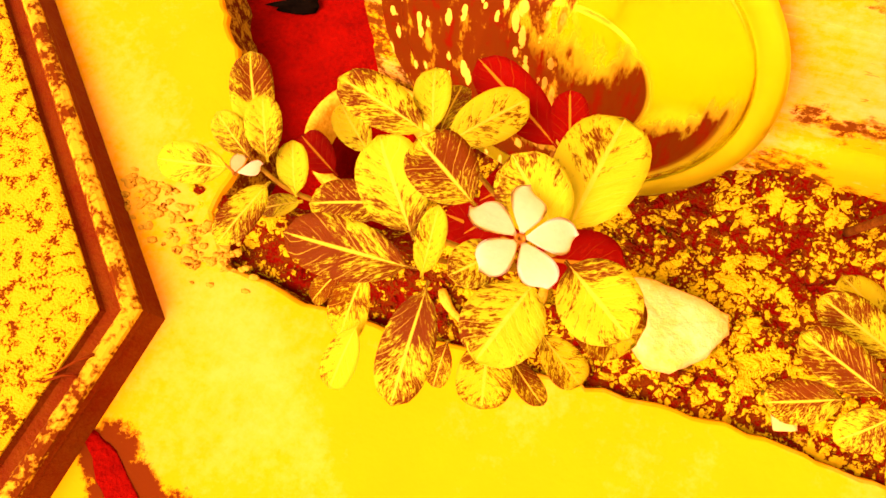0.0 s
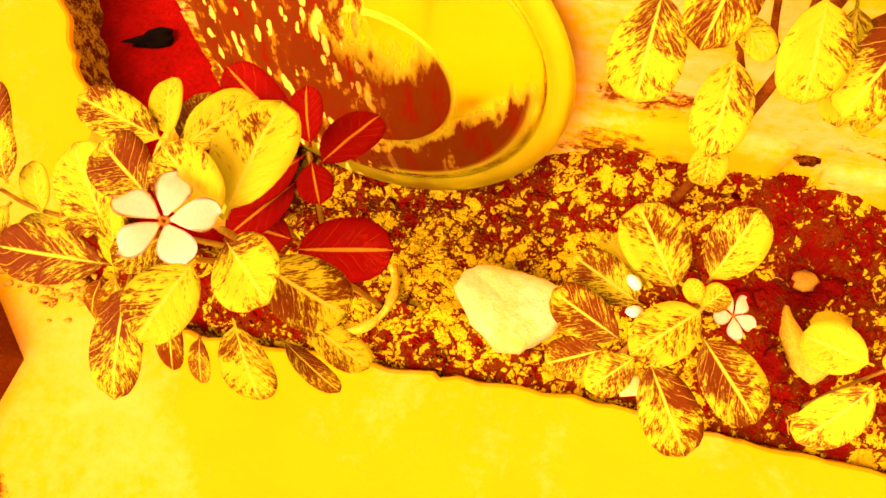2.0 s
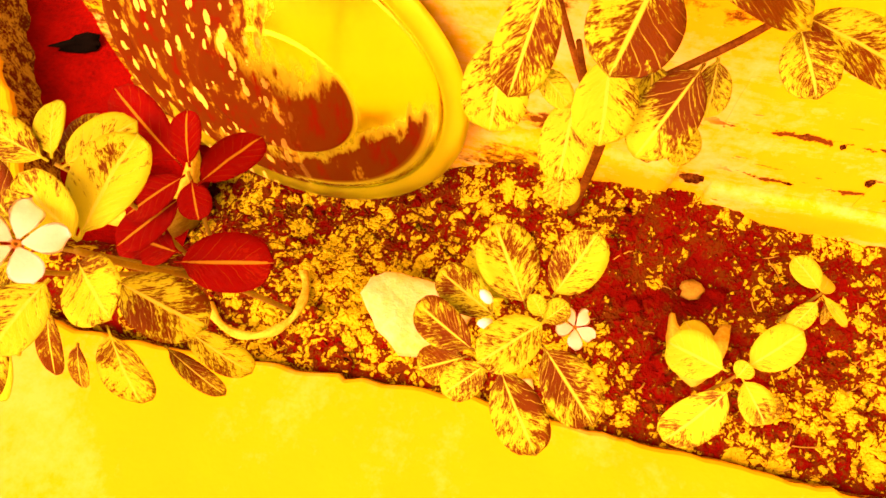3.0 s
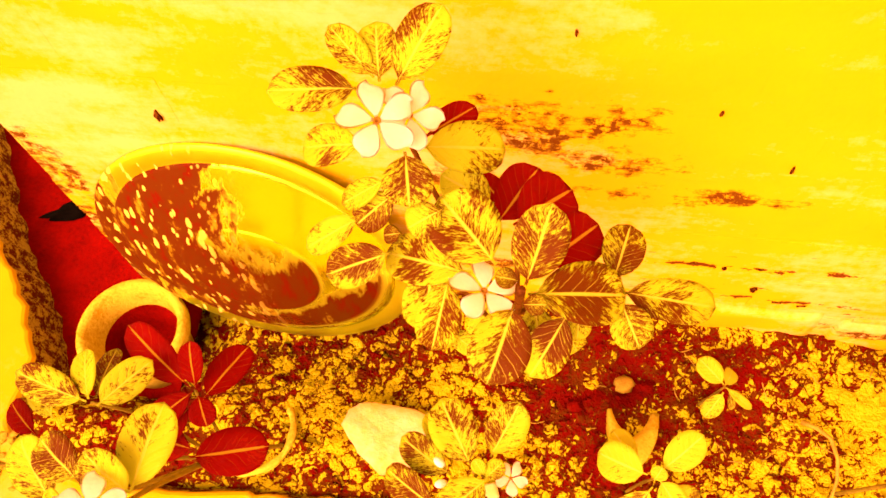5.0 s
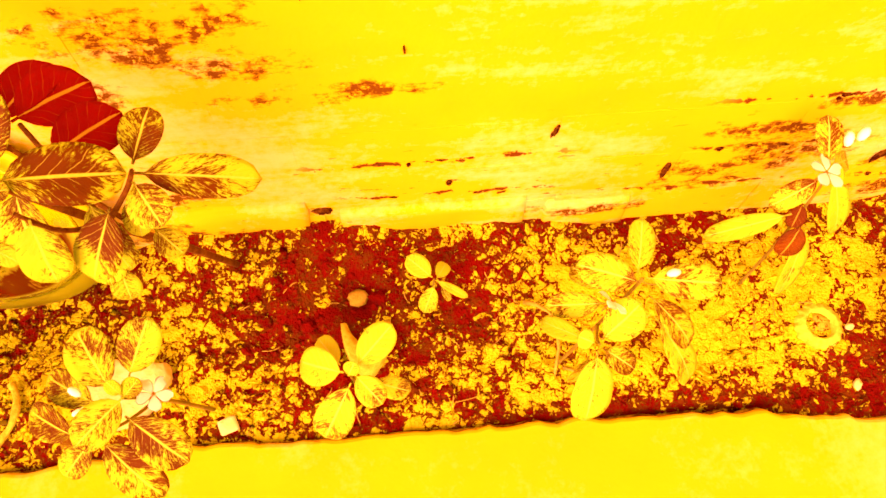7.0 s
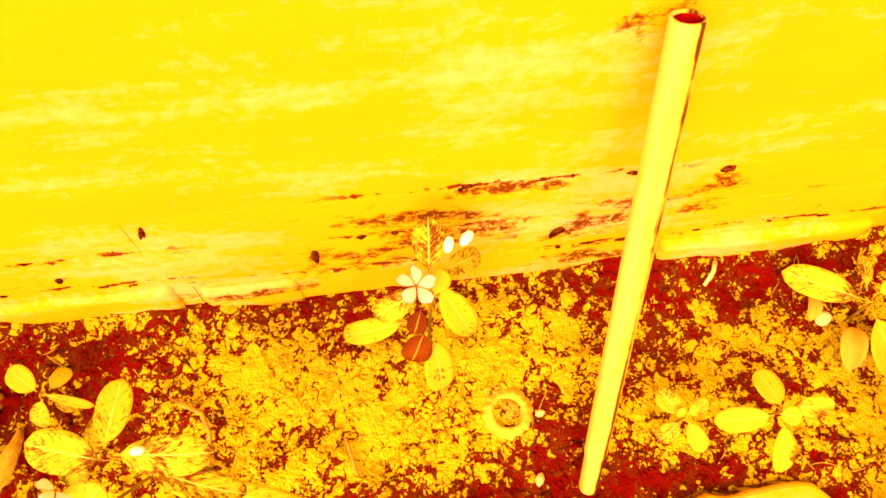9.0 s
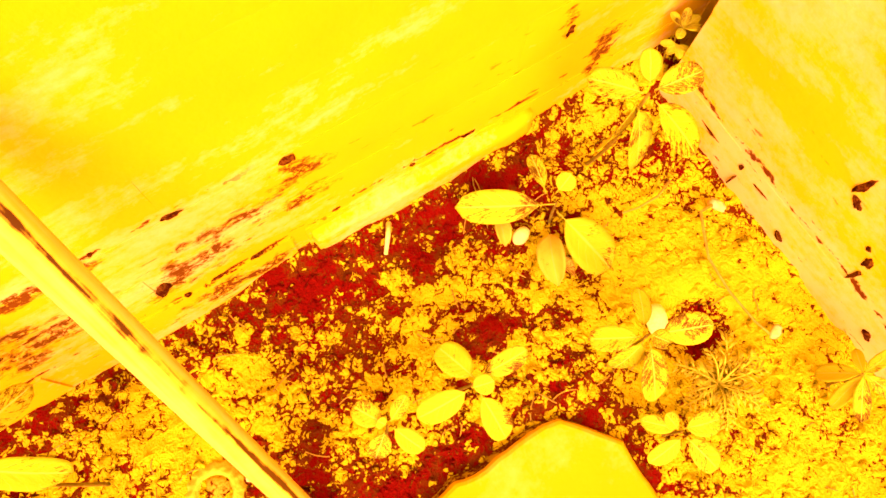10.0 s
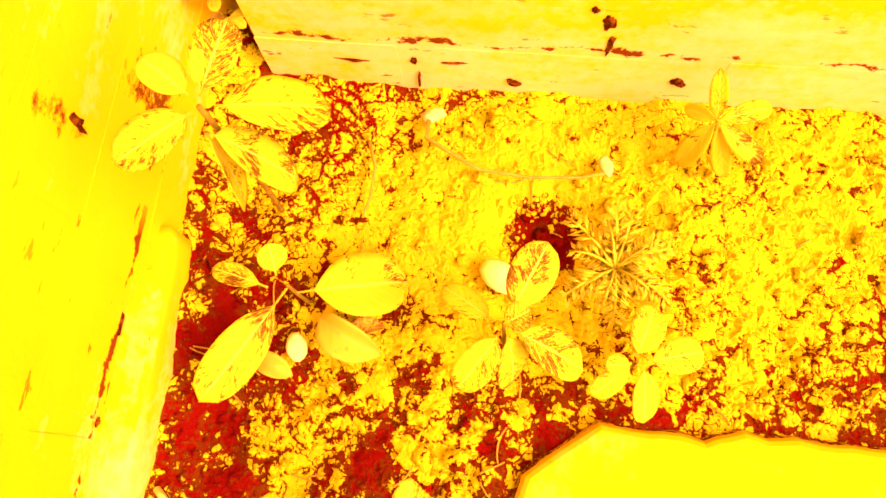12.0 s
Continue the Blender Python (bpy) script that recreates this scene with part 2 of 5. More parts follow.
PETAL = speckled("petal_white", (0.84, 0.82, 0.80), (0.92, 0.91, 0.9), 40.0, 0.5, 0.0002)
EYE_RED = speckled("flower_eye", (0.16, 0.05, 0.01), (0.40, 0.26, 0.03), 500.0, 0.6, 0.0002)
# the first rows paint in shade, the second brightness, area by area
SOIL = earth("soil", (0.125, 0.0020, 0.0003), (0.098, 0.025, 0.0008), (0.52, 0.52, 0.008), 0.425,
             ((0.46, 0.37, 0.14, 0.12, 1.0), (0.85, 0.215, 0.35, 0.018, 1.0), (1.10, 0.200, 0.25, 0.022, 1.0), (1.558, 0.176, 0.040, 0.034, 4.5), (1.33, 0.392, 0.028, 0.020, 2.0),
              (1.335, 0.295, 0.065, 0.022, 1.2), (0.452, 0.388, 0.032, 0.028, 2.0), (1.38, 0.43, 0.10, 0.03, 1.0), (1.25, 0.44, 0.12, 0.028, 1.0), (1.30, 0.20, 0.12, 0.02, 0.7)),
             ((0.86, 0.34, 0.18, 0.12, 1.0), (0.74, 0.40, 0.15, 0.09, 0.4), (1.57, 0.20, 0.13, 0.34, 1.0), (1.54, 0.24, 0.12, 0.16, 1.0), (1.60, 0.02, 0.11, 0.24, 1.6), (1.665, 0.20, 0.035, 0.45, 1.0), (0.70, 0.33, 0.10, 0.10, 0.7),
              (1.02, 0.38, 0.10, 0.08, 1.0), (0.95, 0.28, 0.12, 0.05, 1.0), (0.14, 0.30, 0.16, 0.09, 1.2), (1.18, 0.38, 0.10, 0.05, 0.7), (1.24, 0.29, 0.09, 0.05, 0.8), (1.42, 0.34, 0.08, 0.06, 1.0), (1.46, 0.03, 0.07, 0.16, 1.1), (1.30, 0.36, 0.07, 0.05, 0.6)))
CLOD = speckled("soil_crumb", (0.098, 0.022, 0.001), (0.46, 0.38, 0.03), 60.0, 0.9, 0.003, 300.0, 0.40, 0.47)
# deep shade of drain, pot, pipe and plinth foot, put into the colour
SHADED_MUD = speckled("shaded_mud", (0.11, 0.0007, 0.0002), (0.22, 0.0022, 0.0003), 20.0, 0.9, 0.003)
VOID = speckled("drain_black", (0.001, 0.001, 0.001), (0.004, 0.003, 0.002), 30.0, 0.9, 0.001)
# the spots along the plinth paint in its shadow on the floor
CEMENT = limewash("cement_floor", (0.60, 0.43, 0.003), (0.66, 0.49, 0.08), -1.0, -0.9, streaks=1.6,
                  shadow_spots=((-0.280, 0.005, 0.036, 0.03), (-0.248, -0.018, 0.044, 0.033), (-0.212, -0.035, 0.046, 0.038), (-0.175, -0.062, 0.052, 0.045)))
LIME = limewash("limewash", (0.60, 0.46, 0.003), (0.68, 0.55, 0.20), 0.10, 0.27,
                ((0.24, 0.05, 0.12, 0.03), (0.25, 0.125, 0.07, 0.03), (-0.19, 0.11, 0.09, 0.15), (-0.17, 0.04, 0.08, 0.08), (-0.19, 0.28, 0.04, 0.10), (0.31, 0.40, 0.13, 0.045), (0.44, 0.305, 0.11, 0.028), (0.36, 0.355, 0.10, 0.035), (0.24, 0.31, 0.06, 0.06), (0.97, 0.14, 0.11, 0.06), (1.02, 0.235, 0.08, 0.02), (1.12, 0.12, 0.07, 0.05), (1.17, 0.17, 0.07, 0.03), (1.24, 0.14, 0.05, 0.025), (0.87, 0.09, 0.08, 0.05), (0.92, 0.19, 0.10, 0.025),
                 (1.08, 0.47, 0.035, 0.03), (1.24, 0.20, 0.05, 0.03), (1.53, 0.20, 0.02, 0.03), (1.60, 0.10, 0.03, 0.07), (0.75, 0.03, 0.12, 0.02), (1.15, 0.03, 0.10, 0.03)),
                ((0.172, 0.40, 0.70, 1.0), (0.094, 0.44, 0.70, 0.8), (0.070, 0.70, 1.02, 0.8), (0.157, 0.84, 1.06, 1.0), (0.245, 0.84, 1.20, 0.8), (0.066, 1.08, 1.26, 1.2), (0.078, 1.22, 1.52, 0.8)), worn=0.010)
LIME_END = limewash("limewash_end", (0.62, 0.52, 0.003), (0.70, 0.58, 0.26), 0.05, 0.2, (), ((0.058, 1.4, 2.0, 0.7),), worn=0.055)
HOLLOW = speckled("hollow_joint", (0.045, 0.007, 0.001), (0.20, 0.08, 0.006), 120.0, 0.95, 0.004, 500.0, 0.45, 0.62)
EDGE = speckled("broken_edge", (0.105, 0.027, 0.001), (0.46, 0.36, 0.02), 60.0, 0.95, 0.006, 300.0, 0.47, 0.55)
STONE = speckled("pale_stone", (0.62, 0.50, 0.06), (0.80, 0.66, 0.40), 26.0, 0.85, 0.002, 120.0, 0.30, 0.68)
PEBBLE = speckled("pebble", (0.25, 0.17, 0.02), (0.5, 0.4, 0.04), 60.0, 0.85, 0.001)
SHELL = speckled("white_shell", (0.75, 0.70, 0.2), (0.86, 0.83, 0.4), 60.0, 0.5, 0.0005)
CLAY = speckled("pale_clay", (0.42, 0.32, 0.015), (0.62, 0.56, 0.05), 34.0, 0.8, 0.002, 220.0, 0.38, 0.56)
GRANITE = speckled("coarse_granite", (0.105, 0.027, 0.001), (0.52, 0.45, 0.008), 70.0, 0.85, 0.002, 330.0, 0.44, 0.485)
BEAD = speckled("worn_bead", (0.105, 0.027, 0.001), (0.5, 0.42, 0.02), 40.0, 0.6, 0.001, 200.0, 0.46, 0.55)


def pipe_plastic():
    """Pale plastic with long brown streaks down its length and the shaded edge of one flank painted in."""
    m, t, b = material("pvc_pipe", 0.4, 0.0, 0.3)
    sep = t.nodes.new("ShaderNodeSeparateXYZ")
    t.links.new(place_of(t), sep.inputs["Vector"])
    long = t.nodes.new("ShaderNodeCombineXYZ")
    t.links.new(sep.outputs["X"], long.inputs["X"])
    t.links.new(maths(t, "SUBTRACT", maths(t, "MULTIPLY", sep.outputs["Y"], 0.9), maths(t, "MULTIPLY", sep.outputs["Z"], 0.436)), long.inputs["Y"])
    t.links.new(maths(t, "MULTIPLY", sep.outputs["Z"], 0.05), long.inputs["Z"])
    v = maths(t, "ADD", maths(t, "MULTIPLY", noise_of(t, long.outputs["Vector"], 110.0, 3.0), 0.8), maths(t, "MULTIPLY", noise_of(t, place_of(t), 60.0, 4.0), 0.2))
    # the dark line keeps to one flank, painting in the pipe's shaded edge
    flank = maths(t, "MULTIPLY", maths(t, "ADD", maths(t, "SUBTRACT", sep.outputs["X"], 1.098), maths(t, "MULTIPLY", sep.outputs["Z"], 0.0235)), 1 / 0.0123)
    away = maths(t, "ABSOLUTE", maths(t, "SUBTRACT", flank, 0.52))
    v = maths(t, "ADD", v, maths(t, "SUBTRACT", maths(t, "MULTIPLY", ramp(t, away, [(0.08, (0, 0, 0)), (0.42, (1, 1, 1))]), 0.26), 0.14))
    t.links.new(ramp(t, v, [(0.38, (0.055, 0.022, 0.002)), (0.44, (0.62, 0.48, 0.03)), (0.62, (0.68, 0.56, 0.12))]), b.inputs["Base Color"])
    return m


PVC = pipe_plastic()
RIM = speckled("dark_rim", (0.10, 0.012, 0.001), (0.13, 0.040, 0.002), 30.0, 0.6, 0.0015)
TWIG = speckled("dry_twig", (0.28, 0.2, 0.02), (0.5, 0.4, 0.05), 60.0, 0.9, 0.001)


def steel(name, reach, reflect_dark):
    """Stainless steel, dull and muddy brown on one side, with dark reflections painted in, and spattered with lime that
    has run down.
    """
    m, t, b = material(name, 0.12, 1.0, 0.04)
    p = place_of(t)
    sep = t.nodes.new("ShaderNodeSeparateXYZ")
    t.links.new(p, sep.inputs["Vector"])
    drip = node(t, "ShaderNodeMapping", Scale=(1.0, 1.0, 0.25))
    t.links.new(p, drip.inputs["Vector"])
    streak = noise_of(t, drip.outputs["Vector"], 70.0, 4.0)
    cloud = noise_of(t, p, 9.0, 3.0)
    v = node(t, "ShaderNodeTexVoronoi", Scale=105.0)
    t.links.new(drip.outputs["Vector"], v.inputs["Vector"])
    # mud with the drain's dark reflection painted in: thick towards one side, ending in streaks
    side = maths(t, "ADD", maths(t, "MULTIPLY", sep.outputs["X"], -5.5), maths(t, "SUBTRACT", maths(t, "MULTIPLY", sep.outputs["Z"], -0.3), reach))
    muddy_dark = maths(t, "ADD", side, maths(t, "ADD", maths(t, "MULTIPLY", streak, 0.9), maths(t, "MULTIPLY", cloud, 0.6)))
    muddy_dark = ramp(t, muddy_dark, [(0.62, (0, 0, 0)), (0.74, (1, 1, 1))])
    left = ramp(t, maths(t, "MULTIPLY", maths(t, "SUBTRACT", 0.04, sep.outputs["X"]), 4.0), [(0.05, (0, 0, 0)), (0.35, (1, 1, 1))])
    spots = ramp(t, maths(t, "ADD", v.outputs["Distance"], maths(t, "MULTIPLY", noise_of(t, p, 26.0), 1.5)), [(0.98, (1, 1, 1)), (1.02, (0, 0, 0))])
    lime = mix(t, 1.0, spots, left, "MULTIPLY")
    c = ramp(t, noise_of(t, p, 12.0, 5.0), [(0.3, (0.74, 0.92, 0.03)), (0.7, (0.84, 0.98, 0.05))])
    # dark reflections painted brown on the flat bottom and the side that stands nearest to the soil
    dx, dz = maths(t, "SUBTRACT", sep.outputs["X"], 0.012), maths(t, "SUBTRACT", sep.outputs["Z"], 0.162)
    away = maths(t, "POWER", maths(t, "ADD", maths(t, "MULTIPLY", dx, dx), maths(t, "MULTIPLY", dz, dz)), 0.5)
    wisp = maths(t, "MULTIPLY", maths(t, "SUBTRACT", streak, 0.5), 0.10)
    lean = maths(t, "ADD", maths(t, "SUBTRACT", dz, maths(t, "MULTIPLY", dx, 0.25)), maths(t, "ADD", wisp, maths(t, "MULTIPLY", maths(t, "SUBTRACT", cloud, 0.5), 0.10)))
    flat = mix(t, 1.0, ramp(t, away, [(0.0770, (reflect_dark,) * 3), (0.0785, (0, 0, 0))]), ramp(t, maths(t, "ADD", lean, 0.5), [(0.510, (1, 1, 1)), (0.545, (0, 0, 0))]), "MULTIPLY")
    low = ramp(t, maths(t, "ADD", sep.outputs["Z"], maths(t, "ADD", maths(t, "MULTIPLY", cloud, 0.07), maths(t, "ADD", wisp, maths(t, "MULTIPLY", dx, -0.7)))), [(0.090, (reflect_dark,) * 3), (0.115, (0, 0, 0))])
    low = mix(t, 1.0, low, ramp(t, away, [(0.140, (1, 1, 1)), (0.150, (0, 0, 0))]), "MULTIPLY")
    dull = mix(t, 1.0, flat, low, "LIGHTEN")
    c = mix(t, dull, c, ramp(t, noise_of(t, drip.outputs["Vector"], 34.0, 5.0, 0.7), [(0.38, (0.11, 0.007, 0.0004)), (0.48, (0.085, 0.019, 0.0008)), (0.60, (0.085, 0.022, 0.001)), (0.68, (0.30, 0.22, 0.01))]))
    c = mix(t, muddy_dark, c, ramp(t, maths(t, "ADD", maths(t, "MULTIPLY", streak, 0.6), maths(t, "MULTIPLY", noise_of(t, p, 38.0, 5.0, 0.7), 0.4)), [(0.40, (0.12, 0.005, 0.0004)), (0.47, (0.09, 0.020, 0.001)), (0.56, (0.09, 0.022, 0.001)), (0.63, (0.36, 0.28, 0.012))]))
    c = mix(t, lime, c, (0.7, 0.62, 0.10))
    t.links.new(c, b.inputs["Base Color"])
    t.links.new(maths(t, "SUBTRACT", 1.0, maths(t, "ADD", lime, maths(t, "MULTIPLY", mix(t, 1.0, muddy_dark, dull, "LIGHTEN"), 1.0))), b.inputs["Metallic"])
    rough = mix(t, muddy_dark, ramp(t, noise_of(t, p, 30.0, 4.0), [(0.3, (0.16 if reflect_dark else 0.34,) * 3), (0.7, (0.27 if reflect_dark else 0.46,) * 3)]), (0.55, 0.55, 0.55))
    t.links.new(rough, b.inputs["Roughness"])
    bump(t, b, lime, 0.0006)
    return m


STEEL = steel("stained_steel", 0.0, 1.0)
STEEL_RIM = steel("rim_steel", 0.66, 0.0)


# ---- mesh helpers ----
def part(name, bm, mat, parent=None, label="", smooth=True):
    me = bpy.data.meshes.new(name)
    bm.normal_update()
    bm.to_mesh(me)
    bm.free()
    if smooth:
        me.polygons.foreach_set("use_smooth", [True] * len(me.polygons))
    me.materials.append(mat)
    ob = new(name, me)
    ob.parent = parent
    if label:
        ob["label"] = label
    return ob


def thing(name, label, category, at=(0, 0, 0), group="", kind=""):
    ob = new(name)
    ob.empty_display_size = 0.02
    ob.location = at
    return tagged(ob, label, category, group, kind)


def lathe(bm, profile, m=Matrix(), turns=48):
    """Turns (radius, height) pairs about the z axis of m."""
    rings = []
    for r, h in profile:
        rings.append([bm.verts.new(m @ Vector((r * math.cos(2 * math.pi * k / turns), r * math.sin(2 * math.pi * k / turns), h))) for k in range(turns)])
    for a, b in zip(rings, rings[1:]):
        for k in range(turns):
            bm.faces.new((a[k], a[(k + 1) % turns], b[(k + 1) % turns], b[k]))
    return rings


def tube(bm, points, radii, sides=7, cap=True):
    """A round tube along points."""
    rings = []
    up = Vector((0.13, 0.2, 1)).normalized()
    for k, p in enumerate(points):
        d = (points[min(k + 1, len(points) - 1)] - points[max(k - 1, 0)]).normalized()
        s = d.cross(up)
        s = s.normalized() if s.length > 1e-4 else Vector((1, 0, 0))
        u = s.cross(d)
        rings.append([bm.verts.new(p + radii[k] * (math.cos(a) * s + math.sin(a) * u)) for a in [2 * math.pi * i / sides for i in range(sides)]])
    for a, b in zip(rings, rings[1:]):
        for k in range(sides):
            bm.faces.new((a[k], a[(k + 1) % sides], b[(k + 1) % sides], b[k]))
    if cap:
        bm.faces.new(rings[0][::-1])
        bm.faces.new(rings[-1])


def lump(bm, centre, size, seed, rough=0.25, rings=5, turns=8):
    """A closed, uneven stone about size = (x, y, z) across."""
    c, off = Vector(centre), Vector((seed * 1.7, seed * 0.9, seed * 2.3))
    def at(v):
        k = 1 + rough * noise.noise(v * 1.4 + off) * 1.6 + rough * 0.5 * noise.noise(v * 3.1 + off)
        return c + Vector((v.x * size[0], v.y * size[1], v.z * size[2])) * 0.5 * k
    rows = []
    for i in range(1, rings):
        f = math.pi * i / rings
        rows.append([bm.verts.new(at(Vector((math.sin(f) * math.cos(2 * math.pi * j / turns), math.sin(f) * math.sin(2 * math.pi * j / turns), math.cos(f))))) for j in range(turns)])
    top, low = bm.verts.new(at(Vector((0, 0, 1)))), bm.verts.new(at(Vector((0, 0, -1))))
    for j in range(turns):
        n = (j + 1) % turns
        bm.faces.new((top, rows[0][j], rows[0][n]))
        bm.faces.new((low, rows[-1][n], rows[-1][j]))
        for a, b in zip(rows, rows[1:]):
            bm.faces.new((a[j], b[j], b[n], a[n]))


def worn_box(bm, lo, hi, wear=0.006, rough=0.002, seed=0, cuts=(6, 2, 3)):
    """A box with rounded, uneven edges."""
    lo, hi = Vector(lo), Vector(hi)
    mid, half = (lo + hi) / 2, (hi - lo) / 2
    made = {}
    def vert(i, j, k):
        if (i, j, k) not in made:
            q = Vector((2 * i / cuts[0] - 1, 2 * j / cuts[1] - 1, 2 * k / cuts[2] - 1))
            p = Vector((q.x * half.x, q.y * half.y, q.z * half.z))
            inner = Vector([max(-h + wear, min(h - wear, v)) for v, h in zip(p, half)])
            d = p - inner
            if d.length > 1e-9:
                p = inner + d.normalized() * wear
            w = mid + p
            made[i, j, k] = bm.verts.new(w + rough * Vector(noise.noise_vector(w * 22 + Vector((seed, 0, 0)))))
        return made[i, j, k]
    a, b, c = cuts
    for i in range(a):
        for j in range(b):
            bm.faces.new((vert(i, j, 0), vert(i, j + 1, 0), vert(i + 1, j + 1, 0), vert(i + 1, j, 0)))
            bm.faces.new((vert(i, j, c), vert(i + 1, j, c), vert(i + 1, j + 1, c), vert(i, j + 1, c)))
    for i in range(a):
        for k in range(c):
            bm.faces.new((vert(i, 0, k), vert(i + 1, 0, k), vert(i + 1, 0, k + 1), vert(i, 0, k + 1)))
            bm.faces.new((vert(i, b, k), vert(i, b, k + 1), vert(i + 1, b, k + 1), vert(i + 1, b, k)))
    for j in range(b):
        for k in range(c):
            bm.faces.new((vert(0, j, k), vert(0, j, k + 1), vert(0, j + 1, k + 1), vert(0, j + 1, k)))
            bm.faces.new((vert(a, j, k), vert(a, j + 1, k), vert(a, j + 1, k + 1), vert(a, j, k + 1)))


# ---- the setting ----
WALL_Y, WALL_X = 0.473, 1.684          # faces of the long wall and of the end wall
WALL_END = -0.20                       # where the long wall breaks off


def outline(points, step=0.012):
    out = []
    for (a, b), (c, d) in zip(points, points[1:]):
        n = max(1, int(math.hypot(c - a, d - b) / step))
        out += [(a + (c - a) * k / n, b + (d - b) * k / n) for k in range(n)]
    return out


def build_floor():
    """The cement floor: one slab whose broken edge follows the bed, the corner and the drain."""
    edge = outline([(1.404, -2.2), (1.406, -0.8), (1.404, 0.0), (1.400, 0.10), (1.394, 0.135), (1.380, 0.160), (1.355, 0.175), (1.32, 0.181), (1.24, 0.180), (1.13, 0.178), (0.99, 0.192), (0.88, 0.206), (0.65, 0.216),
                    (0.41, 0.217), (0.23, 0.226), (0.128, 0.215), (0.02, 0.212), (-0.17, 0.202), (-0.267, 0.216), (-0.305, 0.26), (-0.300, 0.33), (-0.318, 0.381), (-0.360, 0.440), (-0.415, 0.512), (-0.462, 0.58), (-0.55, 0.74), (-0.70, 1.6)])
    far = [(-3.0, 1.6), (-3.0, -2.2)]
    rough = []
    for x, y in edge:
        w = 0.0055 * noise.noise(Vector((x * 30, y * 30, 1))) + 0.004 * noise.noise(Vector((x * 90, y * 90, 5)))
        rough.append((x + w, y + w))
    bm = bmesh.new()
    def ring(inset, z):
        out = []
        for k, (x, y) in enumerate(rough):
            a, b = edge[max(k - 3, 0)], edge[min(k + 3, len(edge) - 1)]
            d = Vector((b[0] - a[0], b[1] - a[1])).normalized()
            out.append(bm.verts.new((x - d.y * inset, y + d.x * inset, z + (0.002 * noise.noise(Vector((x * 40, y * 40, z * 60))) if inset == 0 else 0))))
        return out + [bm.verts.new((x, y, z)) for x, y in far]
    rings = [ring(0.006, 0.004), ring(0.0025, 0.002), ring(0.0, -0.004), ring(-0.006, -0.022), ring(-0.022, -0.12)]
    for a, b in zip(rings, rings[1:]):
        for k in range(len(a)):
            n = (k + 1) % len(a)
            bm.faces.new((a[k], b[k], b[n], a[n]))
    bmesh.ops.recalc_face_normals(bm, faces=bm.faces)
    flat = [v.co.xy for v in rings[0]]
    places, _, fills, origin, _, _ = geometry.delaunay_2d_cdt(flat, [], [list(range(len(flat)))], 1, 1e-6)
    corners = [rings[0][o[0]] if o else bm.verts.new((p.x, p.y, 0.004)) for p, o in zip(places, origin)]
    for fill in fills:
        f = bm.faces.new([corners[k] for k in fill])
        f.normal_update()
        if f.normal.z < 0:
            f.normal_flip()
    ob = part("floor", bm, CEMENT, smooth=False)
    ob.data.materials.append(EDGE)
    for f in ob.data.polygons:
        f.material_index = 1 if abs(f.normal.z) < 0.7 and f.center.z < -0.012 else 0
    return tagged(ob, "yellowed cement floor with a broken worn edge", "floor", kind="structure")


def soil_height(x, y):
    p = Vector((x, y, 0))
    z = -0.013 + 0.010 * noise.noise(p * 9) + 0.008 * noise.noise(p * 27) + 0.005 * noise.noise(p * 80) + 0.003 * noise.noise(p * 190)
    bank = max(0.0, min(1.0, (0.80 - x) / 0.40)) * max(0.0, min(1.0, (y - 0.30) / 0.17)) ** 1.6
    z += 0.055 * bank * max(0.0, min(1.0, (x - 0.12) / 0.1))
    z += 0.012 * max(0.0, min(1.0, (0.5 - x) / 0.3)) * max(0.0, min(1.0, (y - 0.235) / 0.03))
    z -= 0.02 * max(0.0, min(1.0, (0.222 - y) / 0.012)) * (1 if x < 0.95 else 0)
    z -= 0.045 * math.exp(-((x - 0.0) / 0.17) ** 2 - ((y - 0.42) / 0.07) ** 2)
    z += 0.032 * max(0.0, min(1.0, (y - 0.425) / 0.045)) * max(0.0, min(1.0, (x - 1.10) / 0.10))
    pit = min(1, max(0, (-0.06 - x) / 0.09)) * min(1, max(0, (y - 0.285) / 0.05))
    z -= 0.085 * pit
    for hx, hy, r, d in ((1.553, 0.172, 0.032, 0.026), (0.452, 0.392, 0.03, 0.030), (1.36, 0.435, 0.10, 0.012)):
        z -= d * math.exp(-((x - hx) ** 2 + (y - hy) ** 2) / (r * r))
    return z


def build_soil():
    bm = bmesh.new()
    def sheet(x0, x1, y0, y1, step):
        nx, ny = int((x1 - x0) / step), int((y1 - y0) / step)
        rows = [[bm.verts.new((x0 + (x1 - x0) * i / nx, y0 + (y1 - y0) * j / ny, soil_height(x0 + (x1 - x0) * i / nx, y0 + (y1 - y0) * j / ny))) for j in range(ny + 1)] for i in range(nx + 1)]
        for i in range(nx):
            for j in range(ny):
                bm.faces.new((rows[i][j], rows[i + 1][j], rows[i + 1][j + 1], rows[i][j + 1]))
    sheet(-0.34, WALL_X + 0.05, 0.15, 0.50, 0.0055)
    sheet(1.36, WALL_X + 0.03, -1.2, 0.15, 0.0065)
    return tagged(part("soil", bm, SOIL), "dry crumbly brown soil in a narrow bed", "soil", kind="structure")


